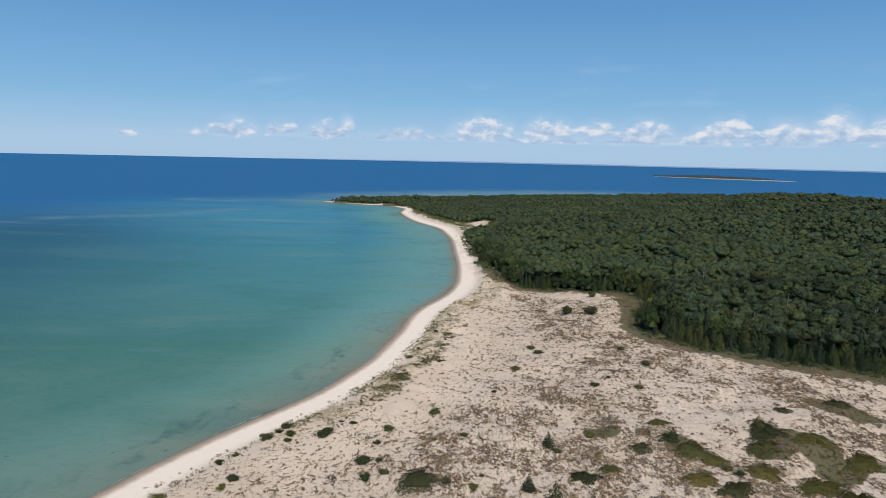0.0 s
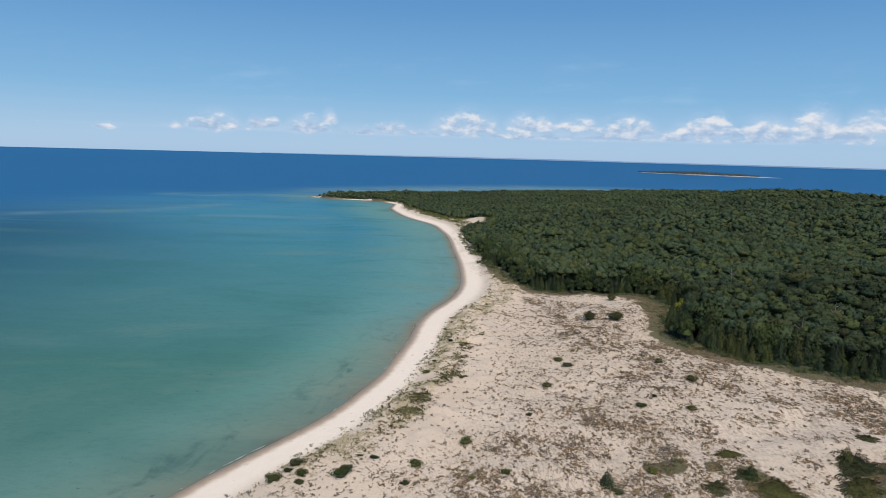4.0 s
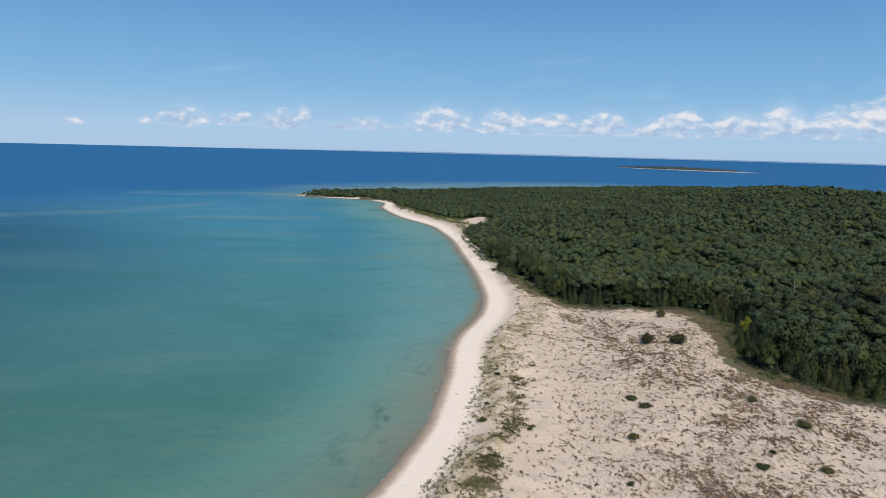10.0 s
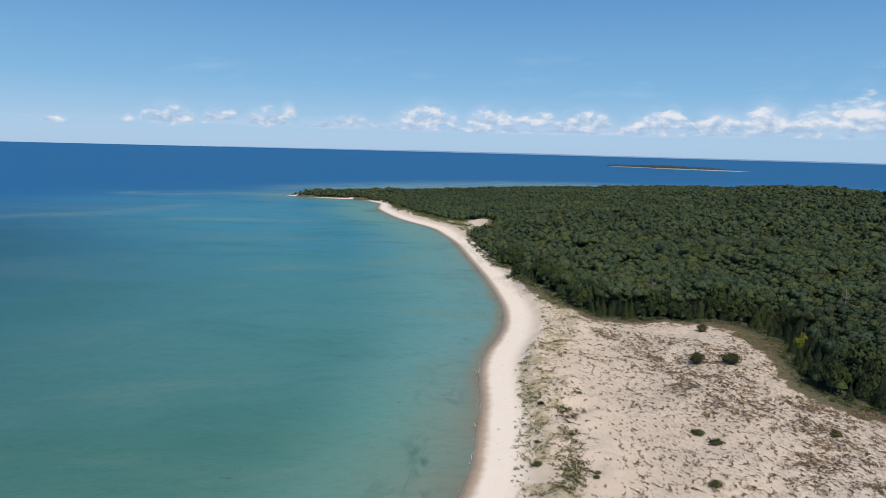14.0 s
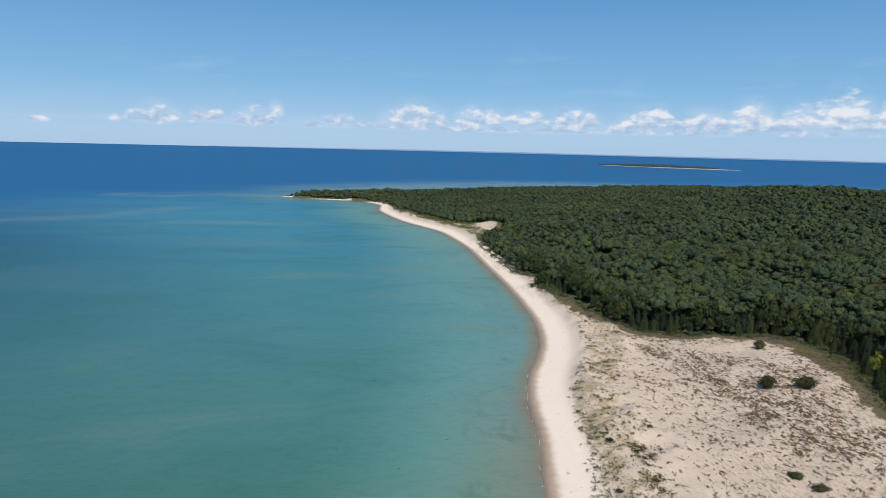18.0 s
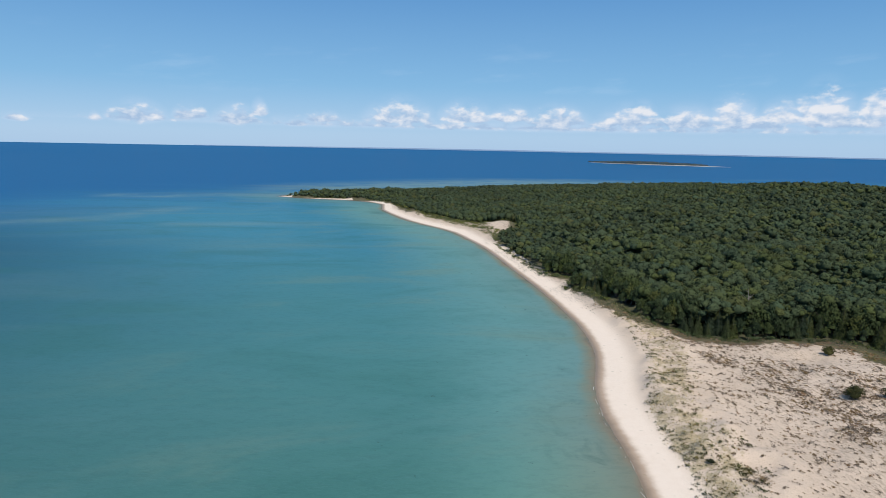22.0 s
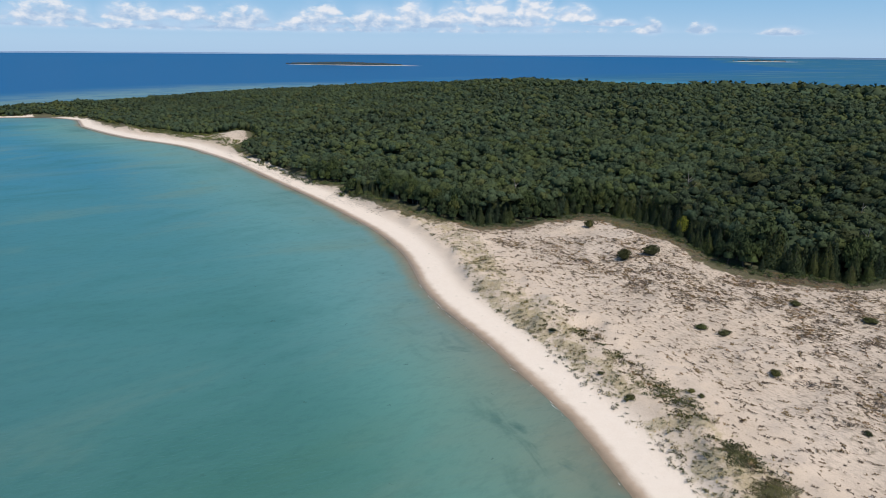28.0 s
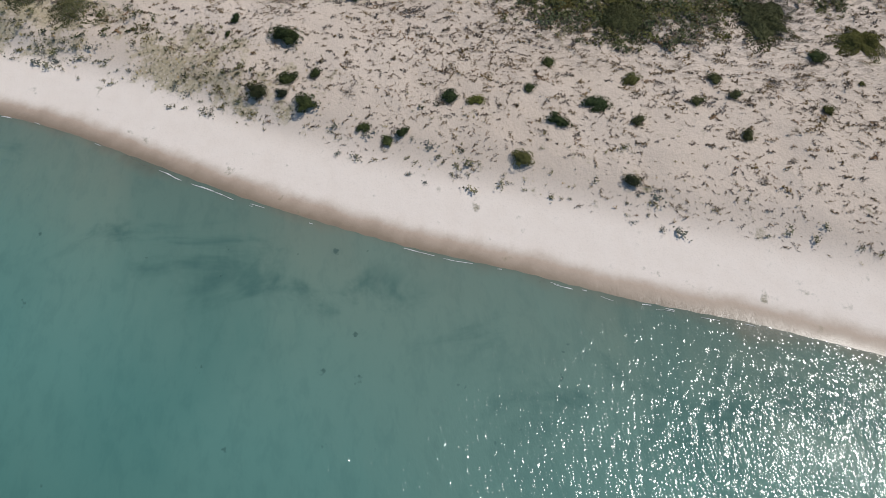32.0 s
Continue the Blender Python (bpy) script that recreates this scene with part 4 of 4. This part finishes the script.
# ---- shrubs on the dunes ----
def shrub(name, seed, mat, label, tall, count, size, lobes, twigs, group):
    """A shrub of unit width: foliage over short woody stems."""
    rng = np.random.default_rng(seed)
    thing = tagged(new(name), label, "shrub", group)
    p, f, o = broad_crown(seed, count, size, lobes, 3, 0 if twigs else 14, 4, 0.8, 0.74)
    part("foliage", mesh_of("foliage", p * (0.5, 0.5, tall) + (0, 0, -0.03), f, o, mat), thing)
    stems = []
    for k in range(5):
        a = rng.uniform(0, 6.28)
        stems.append(tube([(0, 0, -0.05), (np.cos(a) * 0.15, np.sin(a) * 0.15, tall * 0.35), (np.cos(a) * 0.3, np.sin(a) * 0.3, tall * 0.6)], [0.02, 0.014, 0.006], 5))
    part("stem", mesh_of("stem", *joined(*stems), GREYWOOD), thing, "grey woody stems")
    return thing


GREEN_A = [(-35.1, 61.9, 3.2), (-39.1, 91.5, 3.9), (-31, 95.3, 2.5), (-41.2, 96.7, 3.1), (-35.4, 98.7, 2.2), (-36.5, 105.4, 2.3), (6.5, 107.2, 2.7), (-35.4, 108.4, 3), (-12.9, 111.4, 3.6), (-9.5, 112.7, 2.6), (-39.9, 114.5, 2.5), (-40.4, 116.3, 1.9), (-13.9, 117.8, 4.8), (-38.2, 118.8, 2), (23.6, 123.4, 2.3), (-29.5, 123.8, 2), (-34.1, 125.1, 4.1), (-12.1, 126.1, 2.3), (-22.8, 127.1, 5.7), (-29.8, 127.1, 3.2), (-0.7, 127.6, 1.6), (31.3, 129.1, 2.9), (5.5, 129.1, 2.6), (-10.5, 133.1, 3.8), (-17.9, 133.5, 2.4), (-20.5, 134.5, 1.4), (-0.7, 142.6, 3.8), (39.1, 159.6, 2.9), (43.7, 164.4, 2.3), (27.9, 195.7, 4.1)]
DARK_A = [(-40.2, 58.7, 1.2), (-43.8, 64.6, 2.3), (-40, 74.7, 2), (-46.3, 75.7, 2.6), (-36.8, 76.1, 2.5), (-40.3, 79.5, 2.3), (-35.4, 86.1, 2.9), (30.7, 86.6, 2), (-42.5, 87.5, 2.4), (15.6, 90.2, 2.2), (-50.5, 90.6, 2.3), (24, 93, 1.4), (-45.8, 101.8, 3.5), (16.2, 105.7, 2.9), (1.6, 108, 2.3), (53.5, 109.8, 2.5), (8.1, 111.6, 1.6), (52.2, 112.2, 3.5), (-11, 118.4, 2), (-32.2, 128, 1.8), (-31.3, 130.9, 3.6), (13.6, 155.3, 1.9), (49.5, 157.3, 3.1), (20.9, 174.8, 3.1), (-0.1, 175.3, 1.8), (56.8, 175.8, 3.9), (1.1, 178, 1.9), (-8.7, 182.9, 2.5), (53.8, 190.3, 3.3)]
DARK_B = [(29.5, 191.3, 3.7), (-6.3, 191.8, 1.6), (-1.4, 210.3, 2.2), (53.8, 231.9, 6.1), (45.8, 234.5, 5.1), (61.1, 262.8, 4.6)]
MATS_A = [(-32.9, 55.2, 6.5), (-27.1, 65.5, 9.6), (-24, 83.8, 8.1), (3.6, 87.9, 4.9), (-12.7, 89.5, 4.7), (-19.5, 90.6, 4.1), (-5.4, 91.2, 6.9), (52.9, 92, 10.2), (-16.3, 94.9, 3.1), (-10.5, 99.5, 7.3), (36.8, 100.7, 4.8), (68.6, 101.1, 6.3), (50.2, 104.4, 5.7), (66.2, 107.4, 7.6), (-3.3, 109.2, 8.5), (46.3, 109.2, 5), (26.4, 110.5, 5.6), (58.4, 111.6, 8.1), (77.1, 112.7, 8.1), (31.8, 114.3, 3.6), (51.4, 116.3, 4.2), (62.1, 119.7, 6.5), (72.1, 120.3, 7.6), (49.2, 120.4, 7.1), (39.9, 122.6, 3.9), (46.4, 125.6, 4.5), (65.6, 126.2, 9), (46.8, 133.8, 4.2), (74.1, 136.1, 3.6), (89.7, 142.7, 6.4)]
DRY_A = [(9.2, 143.9, 4.6), (-38.4, 68.9, 2.7), (-50.4, 72, 1.3), (-52.7, 76.5, 1.5), (-55.1, 82.4, 1.2), (-36.3, 82.9, 1.6), (3.5, 93.8, 2.6), (14.4, 94.7, 2.8), (-24.3, 100, 1.8), (-23.2, 104.2, 1.3), (35.7, 106.8, 3.9), (-18.9, 111.3, 3.8), (-22.8, 111.8, 1.3), (0.8, 117.6, 4.8), (17, 118.5, 2.9), (-28.4, 119.7, 2), (-33.2, 120, 1.9), (81.4, 121.4, 2.8), (-13.7, 127.9, 2.1), (37.1, 138.1, 3.7), (3.2, 139.9, 4.8), (20, 148.9, 2.8), (-5.4, 169.3, 2.8), (22.9, 170, 5.5), (-14.7, 171.7, 1.4), (26.4, 173.3, 3.4), (3.1, 202.3, 5)]
SAPLINGS_A = [(-9.5, 74.8, 4.7), (2.2, 79.4, 2.9), (2.3, 83.8, 2.9), (-12.8, 85.8, 4.7), (4.6, 86.8, 3.5), (3.1, 96.4, 1.7), (19.1, 98.9, 4.4), (15.9, 107.1, 2.1), (22.1, 125, 2.3), (46.7, 125, 2.2), (65.2, 128.3, 2.3)]
PATCHES_A = [(-12.5, 154.8, 5.9), (-10.3, 162.1, 4.3)]

shrub_rng = np.random.default_rng(23)
GREENS = fresh(*[shrub("juniper_shrub", s, JUNIPER, "low olive-green juniper shrub spreading on pale sand", 0.25, 1500, 0.050, 18, 0, "junipers on the dunes") for s in range(400, 405)])
DARKS = fresh(*[shrub("evergreen_shrub", s, SCRUB, "rounded dark evergreen shrub on pale sand", 0.29, 1500, 0.050, 16, 0, "dark shrubs on the dunes") for s in range(420, 424)])
DRIES = fresh(*[shrub("dry_shrub", s, HEATH, "sparse brownish low shrub with bare twigs on sand", 0.16, 150, 0.07, 16, 1, "dry shrubs on the dunes") for s in range(440, 444)])
for protos, spots in ((GREENS, GREEN_A), (DARKS, DARK_A + DARK_B), (DRIES, DRY_A)):
    for x, y, wide in spots:
        bush = put(protos, x, y, wide * shrub_rng.uniform(0.95, 1.1), shrub_rng)
        tall = 2.0 if protos is DARKS and wide > 4.5 else 1.0
        bush.scale = (bush.scale[0] * shrub_rng.uniform(0.9, 1.3), bush.scale[1] * shrub_rng.uniform(0.75, 1.05), bush.scale[2] * tall * shrub_rng.uniform(0.75, 1.15))
YOUNG = fresh(*[conifer(s) for s in range(500, 503)])
for tree in YOUNG:
    tagged(tree, "small dark green young conifer on the dune", "tree", "young conifers on the dunes")
for x, y, wide in SAPLINGS_A:
    put(YOUNG, x, y, wide * 1.4, shrub_rng, 1.05)


def mat_of_juniper(seed, x, y, wide, mat=JUNIPER, label="wide creeping juniper mat, olive and grey-green, on sand", name="juniper_mat"):
    """A creeping mat that follows the lie of the sand."""
    rng = np.random.default_rng(seed)
    leafy = mat is JUNIPER
    count = int(min(5200, 160 + 170 * wide**2) * (1.0 if leafy else 0.8))
    ang, r = rng.uniform(0, 2 * np.pi, count), rng.uniform(0, 1, count) ** 0.68
    base, tallest = ground_at(x, y), min(0.85, 0.14 * wide) if leafy else 0.25

    def lie(ang, r):
        """Plan and height of the cushion at a bearing and a share of its reach."""
        lobe = 0.15 + 1.35 * fractal(np.cos(ang) * 2.6 + seed * 3.1, np.sin(ang) * 2.6 + seed * 1.7, 1.0, 5, 3)
        dx, dy = np.cos(ang) * r * lobe * wide / 2 * 1.2, np.sin(ang) * r * lobe * wide / 2 * 1.2
        hump = (1 - r**3) * tallest * (0.25 + 1.0 * lattice(dx / 1.1 + seed, dy / 1.1, 9)) + 0.05
        return dx, dy, height(x + dx, y + dy) - base, hump

    dx, dy, low, hump = lie(ang, r)
    c = np.stack([dx, dy, low + hump * rng.uniform(0.7, 1.05, count)], 1)
    nrm = np.stack([dx * 0.3, dy * 0.3, np.ones(count)], 1)
    sprays = facing(c, nrm, np.full(count, 0.085 if leafy else 0.075), rng, 4, 0.5)
    if leafy:
        turn, out = np.meshgrid(np.arange(20) / 20 * 2 * np.pi, np.linspace(0, 0.62, 7))
        ex, ey, ez, eh = lie(turn.ravel(), out.ravel())
        k = np.arange(120).reshape(6, 20)
        nxt = np.roll(k, -1, 1)
        quads = np.stack([k, nxt, nxt + 20, k + 20], -1).reshape(-1, 4)
        skin = np.stack([ex, ey, ez + eh * 0.78], 1)
        sprays = joined(sprays, (skin, quads, np.tile((0.0, 0.0, 1.0), (len(skin), 1))))
    thing = tagged(new(name), label, "shrub" if mat is JUNIPER else "grass", "juniper mats on the dunes" if mat is JUNIPER else "grass patches on the foredune")
    thing.location = (x, y, base)
    part("foliage", mesh_of("foliage", *sprays, MATLEAF if leafy else mat), thing)
    stems = []
    for k in range(7):
        a, q = rng.uniform(0, 6.28), wide * 0.36
        ends = [(np.cos(a) * q * t, np.sin(a) * q * t) for t in (0.05, 0.5, 1.0)]
        stems.append(tube([(u, v, ground_at(x + u, y + v) - base + 0.12) for u, v in ends], [0.06, 0.045, 0.02], 5))
    part("stem", mesh_of("stem", *joined(*stems), GREYWOOD), thing, "grey creeping stems")
    return thing


for k, (x, y, wide) in enumerate(MATS_A):
    mat_of_juniper(600 + k, x, y, wide)
for k, (x, y, wide) in enumerate(PATCHES_A):
    mat_of_juniper(660 + k, x, y, wide * 1.15, OLIVE, "olive-green patch of low grass on the foredune", "grass_patch")


# ---- low growth that nobody could count ----
def clump(seed, blades, spread, lift, width, sides=3):
    """A tuft: blades splayed from one root, unit size."""
    rng = np.random.default_rng(seed)
    ang, out = rng.uniform(0, 6.28, blades), rng.uniform(0.15, 1.0, blades)
    tip = np.stack([np.cos(ang) * out * spread, np.sin(ang) * out * spread, lift * rng.uniform(0.4, 1.0, blades)], 1)
    root = np.stack([np.cos(ang) * 0.12 * spread, np.sin(ang) * 0.12 * spread, np.full(blades, -0.05)], 1)
    side = np.stack([-np.sin(ang), np.cos(ang), np.zeros(blades)], 1) * width
    pts = np.stack([root - side, root + side, tip + side * 0.5, tip - side * 0.5], 1).reshape(-1, 3)
    return pts, np.arange(blades * 4).reshape(blades, 4), np.tile((0.0, 0.0, 0.7), (len(pts), 1))


def creeping(seed, sprays, size, tall, spread=(0.30, 0.15, 0)):
    """A low cushion of sprays of unit width, longer than broad."""
    rng = np.random.default_rng(seed)
    c = rng.normal(0, 1, (sprays, 3)) * spread + (0, 0, 1) * rng.uniform(0.05, tall, (sprays, 1))
    return facing(c, np.tile((0, 0, 1.0), (sprays, 1)), np.full(sprays, size), rng, 3, 0.7)


grow = np.random.default_rng(31)


def scatter(name, gap, chance, kinds, mat, label, size, x0=-120, x1=150, y0=-60, y1=330, turned=None):
    px, py = planted(x0, x1, y0, y1, gap, grow)
    d, w = inland_of(px, py), wood_of(px, py)
    ok = (grow.uniform(0, 1, len(px)) < chance(px, py, d, w)) & (d > 6) & (w < 1.5)
    px, py, d = px[ok], py[ok], d[ok]
    s = size[0] + (size[1] - size[0]) * grow.uniform(0, 1, len(px)) ** 2.2
    turn = grow.uniform(0, 6.28, len(px)) if turned is None else turned + grow.normal(0, 0.6, len(px))
    ob = many(name, kinds, grow.integers(0, len(kinds), len(px)), np.stack([px, py, height(px, py, d)], 1), np.stack([s, s, s], 1), turn, grow.uniform(0, 1, len(px)), mat)
    return tagged(ob, label, "vegetation", kind="stuff")


def foredune(x, y, d, w):
    return foredune_density(x, y, d)


tufts = [clump(s, 9, 0.55, 0.45, 0.05) for s in range(700, 706)]
cushions = [creeping(s, 16, 0.15, 0.13) for s in range(720, 730)]
streaks = [creeping(s, 26, 0.07, 0.10, (0.27, 0.09, 0)) for s in range(760, 772)]
bushes = [creeping(s, 30, 0.10, 0.30) for s in range(740, 748)]
scatter("dune_grass", 0.5, lambda x, y, d, w: foredune(x, y, d, w) * 0.95, tufts, MARRAM, "tan and green dune grass tufts along the foredune", (0.3, 0.8), y1=420)
scatter("dune_grass", 0.9, lambda x, y, d, w: foredune(x, y, d, w) * 0.75 * ease(fractal(x, y, 4, 83), 0.42, 0.56), bushes, OLIVE, "olive tufts among the dune grass", (0.6, 1.5), y1=420)
scatter("dune_grass", 1.1, lambda x, y, d, w: ease(w, -5, -1) * 0.6, tufts, BEACHGRASS, "grey-green grass tufts at the foot of the wood", (0.4, 0.9), y1=420)
scatter("dune_grass", 1.5, lambda x, y, d, w: ease(d - 4.5 * ease(y, 225, 265), 7.2, 8.6) * ease(d, 15, 10.5) * 0.55 * ease(fractal(x, y, 9, 85), 0.34, 0.54), bushes, GREYTUFT, "grey-green clumps of grass at the head of the beach", (0.7, 2.0), y0=60, y1=420)
scatter("heath", 0.6, lambda x, y, d, w: 0.95 * foredune_strip(x, y) * ease(fractal(x, y, 4, 67), 0.33, 0.50), streaks, MATLEAF, "olive-brown creeping plants on the lee of the foredune", (1.0, 3.2), turned=-1.15)
scatter("heath", 0.55, lambda x, y, d, w: heath_density(x, y, d, w) * 0.85, cushions, HEATH, "dark brown creeping heath in patches on the sand", (0.4, 1.5), turned=1.5)
scatter("heath", 1.15, lambda x, y, d, w: 0.62 * ease(d, 20, 30) * (1 - 0.35 * ease(d, 50, 34) * ease(y, 112, 135) * ease(y, 250, 205)) * ease(fractal(x, y, 12, 91), 0.30, 0.55) * open_sand(x, y), streaks, HEATH, "long thin creeping brown plants on the sand", (0.6, 2.6), turned=1.5)
scatter("heath", 1.2, lambda x, y, d, w: 0.50 * ease(d, 12, 20) * (1 - 0.2 * ease(d, 19, 24) * ease(d, 50, 38) * ease(y, 125, 140) * ease(y, 262, 225)) * (0.45 + 0.55 * ease(fractal(x, y, 11, 87), 0.34, 0.54)) * open_sand(x, y), cushions, HEATH, "small dark plants dotted over open sand", (0.3, 1.3), turned=1.5)
scatter("heath", 0.85, lambda x, y, d, w: 0.85 * ease(d, 8.5, 12) * ease(d, 48, 28) * ease(y, 150, 130) * ease(fractal(x, y, 6, 99), 0.32, 0.54), streaks, HEATH, "grey-brown wispy plants at the head of the beach", (0.4, 1.4))
scatter("dune_grass", 1.3, lambda x, y, d, w: 0.30 * ease(d - 4.5 * ease(y, 225, 265), 8.2, 9.5) * ease(d - 4.5 * ease(y, 225, 265), 14, 11) * ease(y, 140, 165), bushes, SCRUB, "dark green clumps at the toe of the foredune", (0.7, 1.9), y1=330)
scatter("sward", 0.75, lambda x, y, d, w: 0.5 * sward_density(x, y), bushes, MATLEAF, "low olive sward on sandy knolls", (0.6, 1.6))
scatter("thicket", 0.6, lambda x, y, d, w: 0.8 * thicket(x, y), bushes, SCRUB, "dense dark olive low thicket in a hollow of the dunes", (0.9, 2.4))
scatter("undergrowth", 2.2, lambda x, y, d, w: 0.9 * ease(d, 13, 16) * ease(d, 31, 25) * (y > 490) * (y < 640) + 0.6 * ease(d, 15, 19) * ease(fractal(x, y, 24, 93), 0.42, 0.54) * (y > 330) * ease(np.hypot((x - 33) / 15, (y - 556) / 17), 0.8, 1.1) + ease(w, -3, 0) * (y > 300), bushes, JUNIPER, "dark low scrub between the far beach and the wood", (2.0, 4.5), -160, 60, 330, 850)
scatter("undergrowth", 1.3, lambda x, y, d, w: ease(w, -3.5, -0.5) * ease(y, 90, 150) * 0.85, bushes, EDGELEAF, "fresh green low bushes along the foot of the wood", (1.4, 3.0), 0, 200, 90, 420)

# ---- islands and the far mainland ----
def island(name, cx, cy, z, length, breadth, bearing, tall, count, label):
    rng = np.random.default_rng(int(length))
    thing = tagged(new(name), label, "island")
    thing.matrix_basis = pose(cx, cy, z, 0, 0, bearing)
    u, v = np.meshgrid(np.linspace(-1, 1, 60), np.linspace(-1, 1, 14))
    r = np.hypot(np.sign(u) * abs(u) ** 1.5, v)
    x, y = u * length / 2, v * breadth / 2 * (1 - 0.75 * u**2) * (0.8 + 0.4 * lattice(u * 4 + 9, v, 3))
    beach = mesh_of("beach", np.stack([x, y, 3.0 * (1 - r**2) - 0.8], -1).reshape(-1, 3), (np.arange(60 * 13).reshape(13, 60)[:, :-1].reshape(-1, 1) + np.array([[0, 1, 61, 60]])), None, ISLESAND)
    part("beach", beach, thing, "pale sand beach")
    k = rng.uniform(-1, 1, (count, 2))
    keep = np.hypot(k[:, 0] * 1.1 + 0.16, k[:, 1]) < 0.85
    k = k[keep]
    xyz = np.stack([(k[:, 0]) * length / 2, k[:, 1] * breadth / 2 * (1 - 0.75 * k[:, 0] ** 2) + breadth * 0.06, np.full(len(k), 0.8)], 1)
    hump = tall * (1 - 0.6 * abs(k[:, 0] + 0.1)) * rng.uniform(0.7, 1.1, len(k))
    p, f, o, base = [], [], [], 0
    for q, h in zip(xyz, hump):
        a, b, c = far_kinds[int(rng.integers(0, len(far_kinds)))]
        p.append(a * (tall * 0.55, tall * 0.55, h) + q)
        f.append(b + base)
        o.append(c)
        base += len(a)
    tagged(part("woodland", mesh_of("woodland", np.vstack(p), np.vstack(f), np.vstack(o), HAZYLEAF), thing, "low woodland in painted haze tones"), kind="stuff")
    return thing


# island leaves carry the distance haze as a blue-grey tint
HAZYLEAF = plain_material("haze_tinted_far_foliage", (0.050, 0.075, 0.085), (0.075, 0.10, 0.095), 0.02)
ISLESAND = plain_material("island_sand", (0.42, 0.40, 0.37), (0.50, 0.47, 0.43), 0.05)
island("island", 1078, 2585, LAKE, 620, 150, -43, 11, 1100, "low wooded island with a pale beach out in the lake")
island("island", 3560, 2400, 14.3, 380, 90, -56, 11, 160, "far flat wooded island near the horizon")


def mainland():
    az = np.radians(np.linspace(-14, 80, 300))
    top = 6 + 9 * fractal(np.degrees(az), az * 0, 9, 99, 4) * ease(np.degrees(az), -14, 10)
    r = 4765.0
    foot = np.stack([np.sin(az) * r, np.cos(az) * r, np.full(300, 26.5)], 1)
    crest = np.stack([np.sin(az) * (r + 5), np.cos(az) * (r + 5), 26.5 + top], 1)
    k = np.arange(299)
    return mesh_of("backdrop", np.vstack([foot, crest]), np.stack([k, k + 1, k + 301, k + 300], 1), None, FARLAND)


# the air's blue haze over the mainland is put into its colour
FARLAND = plain_material("haze_tinted_far_land", (0.17, 0.26, 0.40), (0.20, 0.29, 0.42), 0.01)
tagged(new("backdrop", mainland()), "faint mainland along the horizon in painted haze blue", "land", kind="structure")

# ---- foam where small waves break on the sand ----
FOAM = plain_material("foam", (0.48, 0.46, 0.43), (0.72, 0.70, 0.67), 3.0, 0.6)


def foam():
    rng = np.random.default_rng(41)
    line = rounded(SHORE[3:20], 0.45)
    ahead = np.gradient(line, axis=0)
    ahead /= np.linalg.norm(ahead, axis=1, keepdims=True)
    out = np.stack([-ahead[:, 1], ahead[:, 0]], 1)
    pts, faces, base = [], [], 0
    for lane, start in ((0.0, 3.0), (0.22, 40.0)):
        wander = lattice(np.arange(len(line)) / 14 + start, np.zeros(len(line)), 7) * 0.6 - 0.3 + lane + 0.3 * lattice(np.arange(len(line)) / 4 + start, np.zeros(len(line)), 17)
        width = np.clip(lattice(np.arange(len(line)) / 3.2 + start * 2, np.ones(len(line)), 8) - 0.68, 0, 1) * 0.42 * rng.uniform(0.5, 1.3, len(line))
        mid = line + out * wander[:, None]
        for k in range(len(line) - 1):
            if width[k] > 0.02 and width[k + 1] > 0.02:
                quad = [mid[k] - out[k] * width[k] / 2, mid[k + 1] - out[k + 1] * width[k + 1] / 2, mid[k + 1] + out[k + 1] * width[k + 1] / 2, mid[k] + out[k] * width[k] / 2]
                pts += [(*q, LAKE + 0.03) for q in quad]
                faces.append((base, base + 1, base + 2, base + 3))
                base += 4
    return mesh_of("foam", np.array(pts), np.array(faces), None, FOAM)


tagged(new("foam", foam()), "thin broken lines of white foam at the waterline", "foam", kind="stuff")
